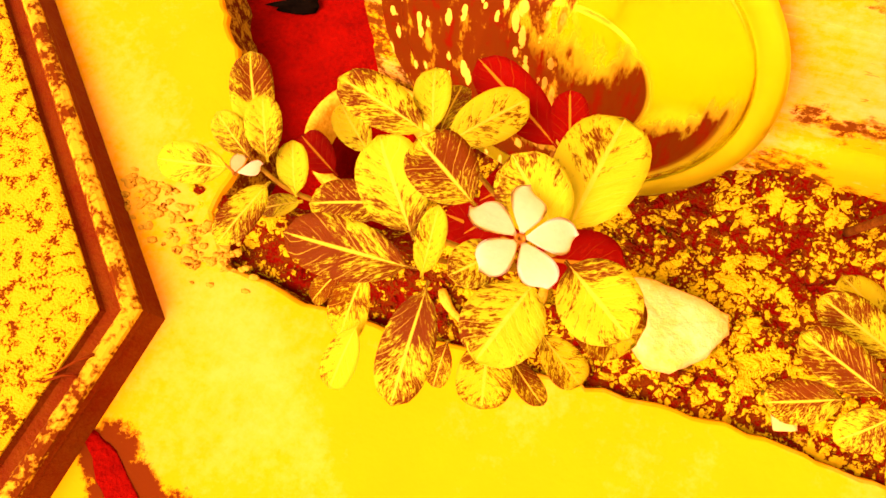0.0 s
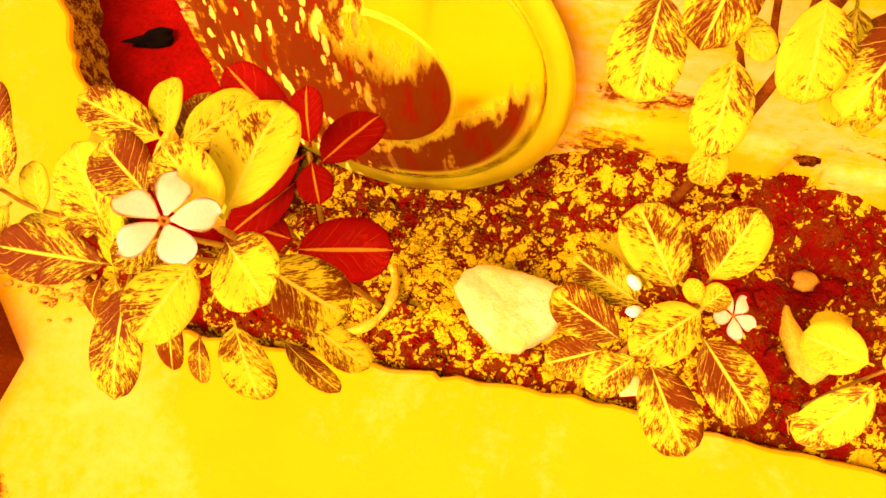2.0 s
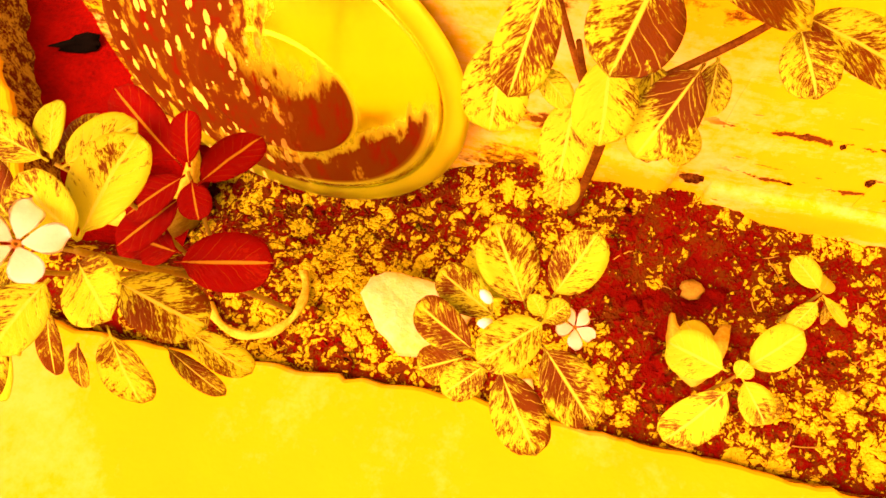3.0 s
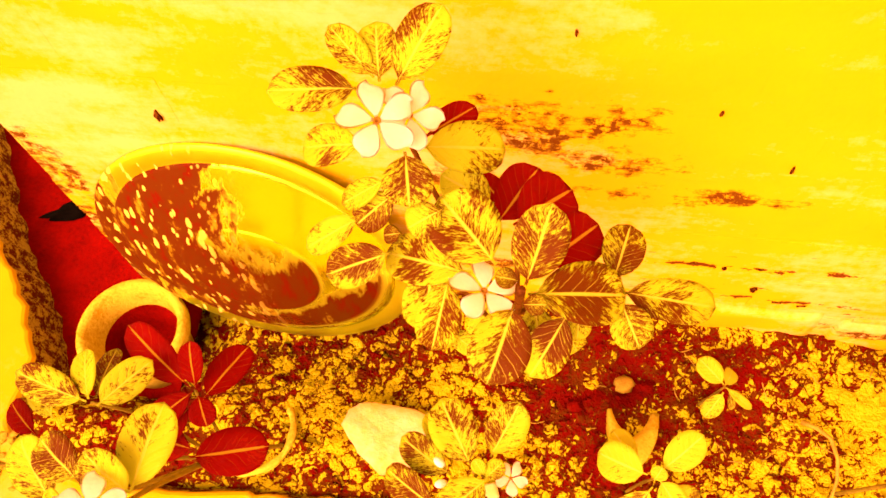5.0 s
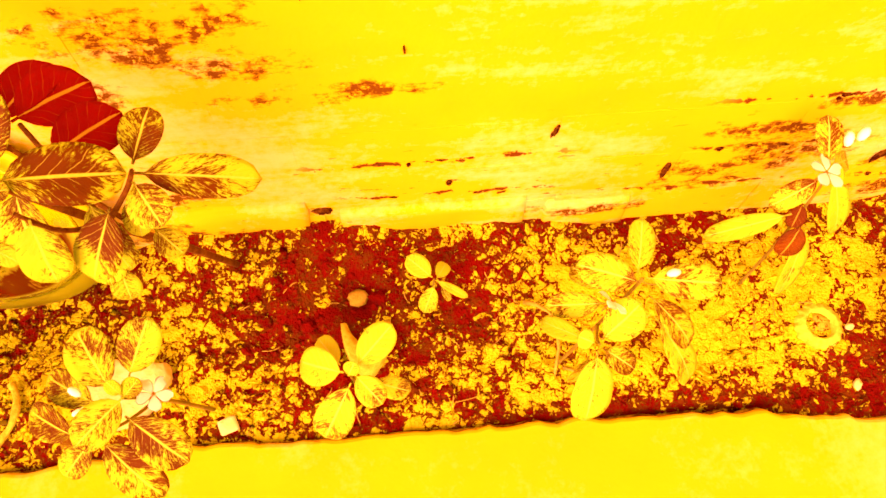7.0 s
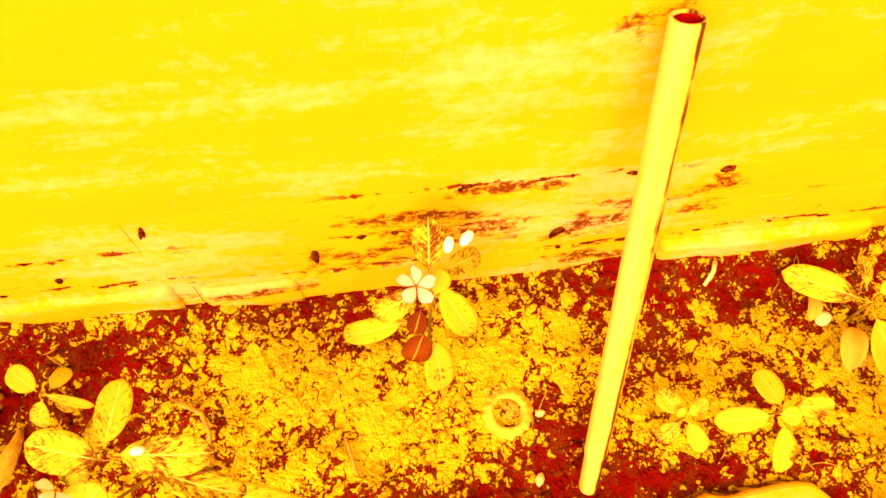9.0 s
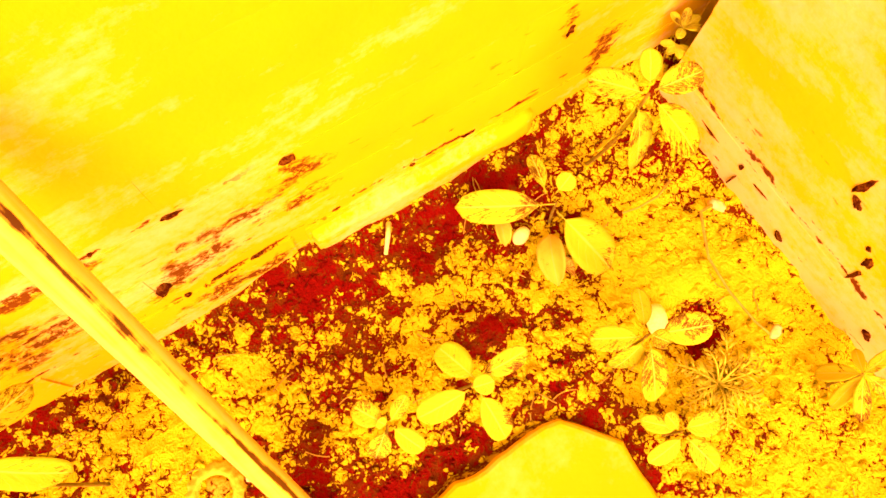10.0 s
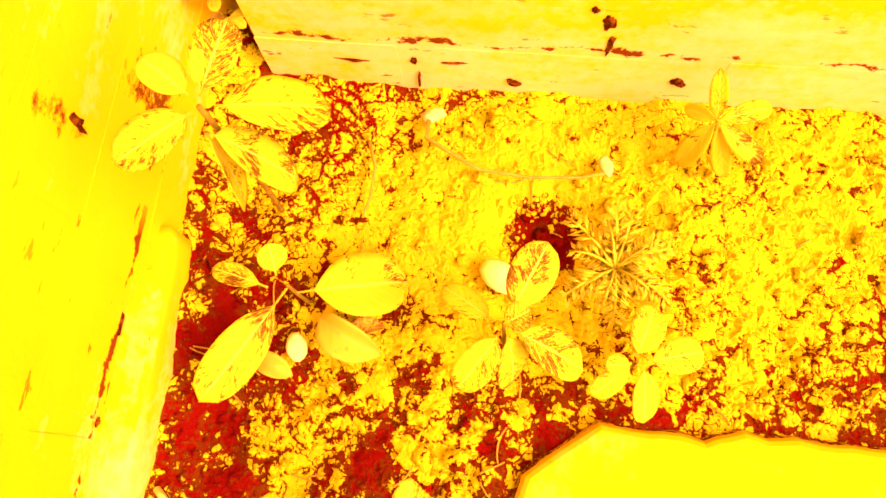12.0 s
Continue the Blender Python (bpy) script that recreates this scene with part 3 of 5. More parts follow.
def build_pit():
    bm = bmesh.new()
    n = 34
    rows = [[bm.verts.new((-0.95 + 0.82 * i / n, 0.14 + 1.5 * j / (2 * n), -0.068 + 0.006 * noise.noise(Vector((i * 0.35, j * 0.35, 0))))) for j in range(2 * n + 1)] for i in range(n + 1)]
    for i in range(n):
        for j in range(2 * n):
            bm.faces.new((rows[i][j], rows[i + 1][j], rows[i + 1][j + 1], rows[i][j + 1]))
    # the drain's deep shade comes from this red colour
    tagged(part("drain_floor", bm, SHADED_MUD), "muddy drain floor behind the wall end, deep shade painted red", "drain", kind="structure")


def build_wall(name, label, along, face, start, end, courses, pitch, offsets, top, depth, flip):
    """A painted brick wall: a mortar core, then each brick set a little proud of it."""
    bm = bmesh.new()
    if flip:
        worn_box(bm, (face + 0.003, start, -0.12), (face + depth, end, top), 0.004, 0.0005, 3, (3, 24, 24))
    else:
        worn_box(bm, (start, face + 0.003, -0.12), (end, face + depth, top), 0.004, 0.0005, 3, (40, 3, 24))
    coat = LIME_END if flip else LIME
    wall = tagged(part(name, bm, coat, smooth=False), label, "wall", kind="structure")
    rnd = random.Random(name)
    z = courses[0]
    for k, (z1, off) in enumerate(zip(courses[1:], offsets)):
        n0 = int((start - off) / pitch) - 1
        x = off + n0 * pitch
        while x < end:
            a, b = max(start, x + 0.008 + rnd.uniform(-0.004, 0.004)), min(end, x + pitch - 0.008 + rnd.uniform(-0.004, 0.004))
            if b - a > 0.03:
                proud = (0.0010 if flip else 0.0035) if z < 0.05 else (0.0007 if flip else (0.0016 if z < 0.2 else 0.0008))
                out = face + 0.003 - rnd.uniform(0.5, 1.0) * proud
                lo, hi = z + 0.006 + rnd.uniform(-0.002, 0.002), z1 - 0.006 + rnd.uniform(-0.002, 0.002)
                bm = bmesh.new()
                if flip:
                    worn_box(bm, (out, a, lo), (face + 0.03, b, hi), 0.0018, 0.0006, k, (1, 6, 3))
                else:
                    worn_box(bm, (a, out, lo), (b, face + 0.03, hi), 0.0018, 0.0006, k, (6, 1, 3))
                part("brick", bm, coat, wall, smooth=False)
            x += pitch
        z = z1
    return wall


build_floor()
build_soil()
build_pit()
wall_north = build_wall("wall_north", "long yellowed limewashed brick wall, stained and chipped low down", "x", WALL_Y, WALL_END, 1.86, [-0.02, 0.068, 0.156, 0.245, 0.338, 0.430, 0.52, 0.61, 0.70], 0.266, [0.69, 0.824, 0.672, 0.61, 0.79, 0.72, 0.60, 0.73], 1.7, 0.22, False)
wall_east = build_wall("wall_east", "limewashed brick end wall with open dark joints", "y", WALL_X, -1.2, 0.432, [-0.03, 0.058, 0.150, 0.242, 0.33, 0.418, 0.506], 0.25, [0.300, 0.147, 0.21, 0.07, 0.20, 0.1], 1.7, 0.22, True)


# ---- far ground and the walls that close the place ----
def build_ground():
    bm = bmesh.new()
    n = 24
    rows = [[bm.verts.new((-60 + 120 * i / n, -60 + 120 * j / n, -0.125)) for j in range(n + 1)] for i in range(n + 1)]
    for i in range(n):
        for j in range(n):
            bm.faces.new((rows[i][j], rows[i + 1][j], rows[i + 1][j + 1], rows[i][j + 1]))
    tagged(part("ground", bm, SOIL), "bare brown earth round the yard", "ground", kind="structure")


build_ground()


# ---- plants ----
def blade(length, width, arch=0.10, fold=0.10, curl=0.0, seed=0, stalk=0.12, nu=13, nv=6):
    """A leaf along +x from its stalk to its tip, with a blunt end, a fold along the midrib and its own thickness."""
    bm = bmesh.new()
    uv = bm.loops.layers.uv.new("UVMap")
    made, param = {}, {}
    for layer in (0, 1):
        for i in range(nu + 1):
            u = i / nu
            s = max(0.0, (u - stalk) / (1 - stalk))
            hw = 0.5 * width * max(0.0, 1 - abs(2 * s ** 1.12 - 1) ** 2.3) ** 0.56 if 0 < s < 1 else 0.0
            hw = max(hw, 0.0008 if u < 0.98 else 0.0004)
            for j in range(nv + 1):
                v = 2 * j / nv - 1
                wave = 0.035 * width * noise.noise(Vector((u * 4 + seed * 3.1, v * 1.3, seed)))
                z = arch * length * 4 * u * (1 - u) * 0.6 + fold * hw * abs(v) ** 1.4 - curl * length * u ** 3 + wave
                x, y = length * u, v * hw
                p = bm.verts.new((x, y, z - layer * 0.0007))
                made[layer, i, j] = p
                param[p] = (u, j / nv)
    def quad(*vs):
        f = bm.faces.new(vs)
        for loop in f.loops:
            loop[uv].uv = param[loop.vert]
    for i in range(nu):
        for j in range(nv):
            quad(made[0, i, j], made[0, i + 1, j], made[0, i + 1, j + 1], made[0, i, j + 1])
            quad(made[1, i, j], made[1, i, j + 1], made[1, i + 1, j + 1], made[1, i + 1, j])
        for j, o in ((0, 1), (nv, 0)):
            a, b, c, d = made[0, i, j], made[0, i + 1, j], made[1, i + 1, j], made[1, i, j]
            quad(*((a, d, c, b) if j == 0 else (a, b, c, d)))
    for j in range(nv):
        quad(made[0, nu, j], made[1, nu, j], made[1, nu, j + 1], made[0, nu, j + 1])
    return bm


def aim(at, azimuth, elevation, tip_roll=0.0):
    return Matrix.Translation(at) @ Euler((0, 0, radians(azimuth))).to_matrix().to_4x4() @ Euler((0, radians(-elevation), 0)).to_matrix().to_4x4() @ Euler((radians(tip_roll), 0, 0)).to_matrix().to_4x4()


leaf_count = [0]


def whorl(plant, at, leaves, mat=LEAF, foot=None, stem_radius=0.0022, bark=STEM):
    """A cluster of leaves (azimuth, elevation, length, width, lean) at a node, on a stem or branch that rises from foot."""
    base = plant.location
    for az, el, length, width, *lean in leaves:
        leaf_count[0] += 1
        k = leaf_count[0]
        rnd = random.Random(k)
        bm = blade(length, width, rnd.uniform(0.05, 0.13), rnd.uniform(0.05, 0.22), rnd.uniform(0.0, 0.03), k, 0.10)
        ob = part("leaf", bm, mat, plant)
        ob.matrix_local = Matrix.Translation(Vector(at) - base) @ aim((0, 0, 0), az, el, (lean[0] if lean else 0) + rnd.uniform(-6, 6))
    if foot:
        bm = bmesh.new()
        a, b = Vector(foot) - base, Vector(at) - base
        n = 8
        tube(bm, [a.lerp(b, i / n) + Vector((0.006 * noise.noise(Vector((i * 0.6, at[0] * 9, 1))), 0.006 * noise.noise(Vector((i * 0.6, at[1] * 9, 7))), 0)) * (1 if 0 < i < n else 0) for i in range(n + 1)],
             [stem_radius * (1.25 - 0.5 * i / n) for i in range(n + 1)], 8)
        part("stem", bm, bark, plant)


def facing(at, azimuth, elevation, roll):
    """The pose of a leaf that points along azimuth and elevation and turns its blade to the open sky."""
    e, a = radians(elevation), radians(azimuth)
    d = Vector((math.cos(e) * math.cos(a), math.cos(e) * math.sin(a), math.sin(e)))
    y = Vector((0.02, -0.36, 0.93)).cross(d).normalized()
    m = Matrix((d, y, d.cross(y))).transposed().to_4x4()
    return Matrix.Translation(at) @ m @ Euler((radians(roll), 0, 0)).to_matrix().to_4x4()


def leaves(plant, mat, rows, neck=0.08):
    """Single leaves: where the stalk begins, azimuth, elevation, length and width."""
    for x, y, z, az, el, length, width in rows:
        leaf_count[0] += 1
        k = leaf_count[0]
        rnd = random.Random(k)
        bm = blade(length, width, rnd.uniform(0.03, 0.10), rnd.uniform(0.04, 0.20), rnd.uniform(0.0, 0.03), k, neck)
        ob = part("leaf", bm, mat, plant)
        ob.matrix_local = facing(Vector((x, y, z)) - plant.location, az, el, rnd.uniform(-7, 7))


def stalk(plant, points, radius, bark):
    """A tapering stem through a few points, a little crooked."""
    pts = [Vector(p) - plant.location for p in points]
    run = []
    for k in range(len(pts) - 1):
        a, b, c, d = pts[max(k - 1, 0)], pts[k], pts[k + 1], pts[min(k + 2, len(pts) - 1)]
        for i in range(6):
            u = i / 6
            run.append(0.5 * (2 * b + (c - a) * u + (2 * a - 5 * b + 4 * c - d) * u * u + (3 * b - a - 3 * c + d) * u ** 3))
    run.append(pts[-1])
    bm = bmesh.new()
    tube(bm, run, [radius * (1.25 - 0.5 * k / len(run)) for k in range(len(run))], 8)
    part("stem", bm, bark, plant)


def flower(plant, at, size, tilt=(0, 0), turn=0, petals=5, closing=0.0):
    """A periwinkle flower: a tube, a dark eye and broad blunt petals."""
    base = plant.location
    bm = bmesh.new()
    r = size * 0.045
    lathe(bm, [(r * 0.5, -size * 0.45), (r * 0.6, -size * 0.1), (r * 1.25, -0.0006), (r * 1.15, 0.0004), (r * 0.55, 0.0002), (r * 0.4, -size * 0.03), (0.00001, -size * 0.035)], turns=14)
    eye = part("flower", bm, EYE_RED, plant, "white periwinkle flower with a dark eye")
    eye.matrix_local = Matrix.Translation(Vector(at) - base) @ Euler((radians(tilt[0]), radians(tilt[1]), radians(turn))).to_matrix().to_4x4()
    for k in range(petals):
        bm = bmesh.new()
        nu, nv = 12, 8
        rows = []
        for i in range(nu + 1):
            u = i / nu
            k_in, k_out = max(0.0, (0.64 - u) / 0.64), max(0.0, (u - 0.64) / 0.36)
            hw = size * max(0.020, 0.180 * (1 - k_in ** 1.5) ** 0.9 * max(0.0, 1 - k_out ** 2.2) ** 0.5)
            row = []
            for j in range(nv + 1):
                v = 2 * j / nv - 1
                x = size * (0.05 + 0.46 * u) + size * 0.03 * v * u
                z = size * (0.05 * math.sin(u * 2.6) + 0.03 * v * u - 0.02 * u * u) + closing * size * u * 0.4
                row.append(bm.verts.new((x, v * max(hw, size * 0.004), z + 0.0004)))
            rows.append(row)
        for i in range(nu):
            for j in range(nv):
                bm.faces.new((rows[i][j], rows[i + 1][j], rows[i + 1][j + 1], rows[i][j + 1]))
        bmesh.ops.solidify(bm, geom=bm.faces[:], thickness=0.0005)
        pet = part("petal", bm, PETAL, eye, "white petal")
        pet.matrix_local = Euler((0, 0, 2 * math.pi * k / 5)).to_matrix().to_4x4()


def bud(plant, at, size, az, el):
    bm = bmesh.new()
    lump(bm, (size * 0.5, 0, 0), (size, size * 0.55, size * 0.55), 3, 0.12, 6, 9)
    ob = part("bud", bm, PETAL, plant, "closed white bud")
    ob.matrix_local = aim(Vector(at) - plant.location, az, el)


p1 = thing("periwinkle_plant", "tall glossy green periwinkle with white flowers in the bed", "plant", (0.04, 0.273, -0.012), "periwinkles in the bed")
stalk(p1, [(0.04, 0.273, -0.012), (0.048, 0.222, 0.2), (0.056, 0.175, 0.35), (0.07, 0.15, 0.436)], 0.0022, STEM)
leaves(p1, LEAF, [
    (0.071, 0.154, 0.44, 82, 7, 0.056, 0.0355), (0.07, 0.154, 0.438, 146, 32, 0.038, 0.028), (0.074, 0.145, 0.44, -39, 12, 0.039, 0.0299),
    (0.078, 0.147, 0.415, -5, -50, 0.056, 0.0335), (0.066, 0.134, 0.44, -107, -3, 0.038, 0.0303), (0.051, 0.142, 0.44, -132, 5, 0.024, 0.0178),
    (0.046, 0.139, 0.34, -80, -66, 0.071, 0.0304), (0.051, 0.15, 0.275, -24, -55, 0.061, 0.0169), (0.027, 0.129, 0.33, -99, -57, 0.036, 0.0141),
    (0.068, 0.159, 0.3, -12, -60, 0.069, 0.0237)])
stalk(p1, [(0.052, 0.196, 0.29), (0.03, 0.165, 0.35), (0.018, 0.14, 0.41)], 0.0015, STEM)
leaves(p1, LEAF, [
    (0.016, 0.133, 0.412, -179, -6, 0.065, 0.0273), (0.01, 0.145, 0.412, 129, 15, 0.049, 0.0316), (0.034, 0.158, 0.435, 147, -1, 0.041, 0.0283),
    (0.019, 0.13, 0.412, 85, 53, 0.035, 0.0124), (0.021, 0.132, 0.405, -91, -30, 0.059, 0.0243), (-0.024, 0.149, 0.345, -125, -65, 0.077, 0.0252),
    (-0.025, 0.126, 0.315, -106, -44, 0.05, 0.02), (0.012, 0.143, 0.35, -103, -58, 0.059, 0.0171), (-0.04, 0.149, 0.33, -151, -58, 0.053, 0.0138),
    (-0.015, 0.181, 0.362, -167, -11, 0.053, 0.0242), (-0.048, 0.21, 0.345, 137, -12, 0.049, 0.0213)])
stalk(p1, [(0.05, 0.21, 0.25), (0.02, 0.222, 0.32), (-0.012, 0.221, 0.364)], 0.0015, STEM)
leaves(p1, LEAF, [
    (-0.015, 0.221, 0.366, 165, 4, 0.061, 0.0274), (-0.014, 0.223, 0.366, 109, 6, 0.039, 0.0211), (-0.007, 0.219, 0.364, 47, 7, 0.051, 0.0269),
    (-0.013, 0.226, 0.358, 93, -16, 0.046, 0.0187)])
stalk(p1, [(0.048, 0.222, 0.2), (0.05, 0.235, 0.28), (0.055, 0.243, 0.342)], 0.0015, STEM)
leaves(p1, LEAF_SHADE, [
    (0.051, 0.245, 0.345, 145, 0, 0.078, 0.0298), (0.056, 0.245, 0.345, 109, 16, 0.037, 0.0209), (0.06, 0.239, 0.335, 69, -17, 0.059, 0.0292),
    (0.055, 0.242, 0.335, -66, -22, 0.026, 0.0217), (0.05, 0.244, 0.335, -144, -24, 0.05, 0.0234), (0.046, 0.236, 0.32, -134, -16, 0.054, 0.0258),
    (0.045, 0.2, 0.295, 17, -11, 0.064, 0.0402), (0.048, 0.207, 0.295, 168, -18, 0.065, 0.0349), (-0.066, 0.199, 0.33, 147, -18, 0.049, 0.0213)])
stalk(p1, [(0.05, 0.21, 0.25), (-0.02, 0.185, 0.32), (-0.07, 0.172, 0.352), (-0.092, 0.174, 0.368)], 0.0015, STEM)
leaves(p1, LEAF, [
    (-0.096, 0.184, 0.368, 120, 8, 0.059, 0.0243), (-0.088, 0.177, 0.37, 114, 24, 0.035, 0.0199), (-0.096, 0.175, 0.37, 147, 3, 0.037, 0.0171),
    (-0.104, 0.168, 0.37, -169, 0, 0.042, 0.0218), (-0.084, 0.169, 0.366, -107, -5, 0.042, 0.0197), (-0.072, 0.169, 0.355, 112, 26, 0.03, 0.0178),
    (-0.07, 0.17, 0.35, -165, -26, 0.03, 0.0126)])
flower(p1, (0.057, 0.141, 0.457), 0.040, (12, 4), 97)
flower(p1, (-0.099, 0.164, 0.374), 0.026, (70, 10), 60, 2, 0.4)

p5 = thing("periwinkle_plant", "tall dark green periwinkle with white flowers before the steel dish", "plant", (0.305, 0.435, 0.02), "periwinkles in the bed")
stalk(p5, [(0.305, 0.435, 0.02), (0.302, 0.36, 0.25), (0.297, 0.31, 0.4), (0.294, 0.264, 0.548)], 0.0034, WOODY)
stalk(p5, [(0.3, 0.34, 0.31), (0.25, 0.345, 0.45), (0.215, 0.348, 0.596)], 0.0018, WOODY)
leaves(p5, LEAF, [
    (0.202, 0.347, 0.598, -165, 10, 0.047, 0.0237), (0.209, 0.353, 0.6, 143, 27, 0.035, 0.0173), (0.212, 0.351, 0.6, 100, 22, 0.032, 0.0222),
    (0.221, 0.349, 0.6, 60, 28, 0.047, 0.0266), (0.232, 0.339, 0.56, 21, -24, 0.056, 0.0304), (0.201, 0.335, 0.565, 162, -34, 0.054, 0.0252),
    (0.228, 0.321, 0.582, -79, -24, 0.029, 0.027)])
stalk(p5, [(0.25, 0.345, 0.45), (0.228, 0.318, 0.53)], 0.0018, WOODY)
leaves(p5, LEAF, [
    (0.213, 0.325, 0.545, -178, -46, 0.042, 0.0162), (0.218, 0.323, 0.535, -155, -41, 0.035, 0.0231), (0.191, 0.329, 0.49, -171, -43, 0.058, 0.0213),
    (0.219, 0.292, 0.52, -166, -24, 0.045, 0.0257), (0.223, 0.305, 0.52, 180, -24, 0.012, 0.0115), (0.25, 0.298, 0.566, -157, -28, 0.023, 0.0202)])
leaves(p5, LEAF, [
    (0.28, 0.274, 0.555, 135, 10, 0.047, 0.0378), (0.266, 0.279, 0.53, 156, -30, 0.069, 0.0296), (0.253, 0.284, 0.51, -107, -59, 0.058, 0.0278),
    (0.296, 0.265, 0.552, 74, 42, 0.045, 0.0288), (0.298, 0.262, 0.548, 17, -26, 0.065, 0.0349), (0.352, 0.287, 0.505, 10, -29, 0.076, 0.0272),
    (0.291, 0.255, 0.55, -104, -13, 0.043, 0.0318), (0.326, 0.285, 0.47, -120, -40, 0.051, 0.0293), (0.295, 0.255, 0.55, 9, -9, 0.013, 0.0113),
    (0.292, 0.266, 0.555, -175, 23, 0.013, 0.0113)])
stalk(p5, [(0.297, 0.31, 0.4), (0.335, 0.296, 0.47), (0.35, 0.29, 0.503)], 0.0018, WOODY)
leaves(p5, LEAF, [
    (0.349, 0.296, 0.5, 76, 9, 0.037, 0.0256), (0.352, 0.281, 0.506, -59, -27, 0.03, 0.0247), (0.275, 0.324, 0.53, 166, 25, 0.035, 0.0245)])
stalk(p5, [(0.297, 0.31, 0.4), (0.28, 0.292, 0.43), (0.27, 0.285, 0.47)], 0.0018, WOODY)
leaves(p5, LEAF, [
    (0.231, 0.342, 0.405, -92, -57, 0.066, 0.0405), (0.276, 0.331, 0.375, -89, -47, 0.059, 0.0325), (0.284, 0.275, 0.48, -80, -52, 0.044, 0.0296),
    (0.305, 0.299, 0.455, -66, -58, 0.059, 0.0258), (0.329, 0.304, 0.4, -36, -53, 0.031, 0.0216), (0.334, 0.298, 0.46, -84, -45, 0.028, 0.0174),
    (0.279, 0.309, 0.325, -84, -53, 0.031, 0.024), (0.254, 0.267, 0.47, -29, -26, 0.023, 0.0132)])
stalk(p5, [(0.297, 0.31, 0.4), (0.29, 0.318, 0.515)], 0.0018, WOODY)
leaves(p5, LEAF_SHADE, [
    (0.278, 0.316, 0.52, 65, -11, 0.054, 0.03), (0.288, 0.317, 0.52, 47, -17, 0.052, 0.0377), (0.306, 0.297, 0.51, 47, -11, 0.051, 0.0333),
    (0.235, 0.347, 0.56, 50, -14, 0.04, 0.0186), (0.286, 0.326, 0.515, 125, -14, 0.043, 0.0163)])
flower(p5, (0.275, 0.261, 0.549), 0.037, (15, 6), 100)
flower(p5, (0.215, 0.325, 0.602), 0.040, (18, 2), 40)
flower(p5, (0.229, 0.337, 0.592), 0.036, (25, 25), 10)

p2 = thing("periwinkle_plant", "bushy green periwinkle with one small white flower beside the floor edge", "plant", (0.271, 0.266, -0.012), "periwinkles in the bed")
stalk(p2, [(0.271, 0.266, -0.012), (0.276, 0.235, 0.18), (0.284, 0.207, 0.314)], 0.0019, STEM)
stalk(p2, [(0.277, 0.225, 0.22), (0.268, 0.2, 0.26), (0.258, 0.183, 0.297)], 0.0014, STEM)
leaves(p2, LEAF, [
    (0.273, 0.215, 0.308, 121, 4, 0.058, 0.0377), (0.287, 0.223, 0.312, 64, 27, 0.049, 0.0321), (0.257, 0.209, 0.295, 148, -11, 0.053, 0.0277),
    (0.249, 0.182, 0.305, 148, -16, 0.054, 0.0273), (0.286, 0.206, 0.318, -136, -5, 0.048, 0.0312), (0.257, 0.178, 0.3, -138, -27, 0.035, 0.0231),
    (0.243, 0.188, 0.27, -170, -49, 0.053, 0.0278), (0.263, 0.18, 0.295, -49, -40, 0.071, 0.0339), (0.286, 0.193, 0.312, -40, -27, 0.06, 0.0341),
    (0.284, 0.206, 0.314, 45, 18, 0.019, 0.0158), (0.284, 0.208, 0.316, 135, 35, 0.016, 0.0115), (0.261, 0.226, 0.28, 130, -17, 0.052, 0.023)])
flower(p2, (0.304, 0.210, 0.305), 0.027, (20, 10), 62)
bud(p2, (0.252, 0.212, 0.310), 0.012, 150, 40)
bud(p2, (0.256, 0.201, 0.306), 0.012, 200, 30)

p3 = thing("periwinkle_plant", "low young green periwinkle beside the clay shard", "plant", (0.449, 0.262, -0.012), "periwinkles in the bed")
stalk(p3, [(0.449, 0.262, -0.012), (0.446, 0.256, 0.08), (0.444, 0.248, 0.164)], 0.0016, STEM)
leaves(p3, LEAF_YOUNG, [
    (0.438, 0.251, 0.163, 156, -20, 0.052, 0.0387), (0.451, 0.256, 0.165, 43, 14, 0.053, 0.0326), (0.444, 0.241, 0.158, -130, -50, 0.082, 0.0391),
    (0.449, 0.247, 0.165, -48, -22, 0.04, 0.028), (0.464, 0.247, 0.135, -9, -42, 0.052, 0.0248), (0.443, 0.245, 0.17, 60, 23, 0.015, 0.0166),
    (0.433, 0.265, 0.14, 123, -20, 0.044, 0.0248)])

p3s = thing("seedling", "small four-leaved green seedling in bare soil", "seedling", (0.535, 0.374, -0.012), "seedlings in the bed")
stalk(p3s, [(0.535, 0.374, -0.012), (0.538, 0.372, 0.04), (0.539, 0.37, 0.086)], 0.0016, STEM)
leaves(p3s, LEAF_YOUNG, [
    (0.537, 0.371, 0.09, 136, 6, 0.038, 0.0248), (0.539, 0.365, 0.08, -122, -49, 0.04, 0.0212), (0.541, 0.369, 0.085, -16, -42, 0.053, 0.0106),
    (0.547, 0.366, 0.075, -48, -59, 0.029, 0.0087), (0.543, 0.375, 0.075, 61, -28, 0.032, 0.0175)])

p4 = thing("periwinkle_plant", "leafy green periwinkle with white buds mid bed", "plant", (0.685, 0.285, -0.012), "periwinkles in the bed")
stalk(p4, [(0.685, 0.285, -0.012), (0.69, 0.272, 0.18), (0.689, 0.259, 0.337)], 0.0019, STEM)
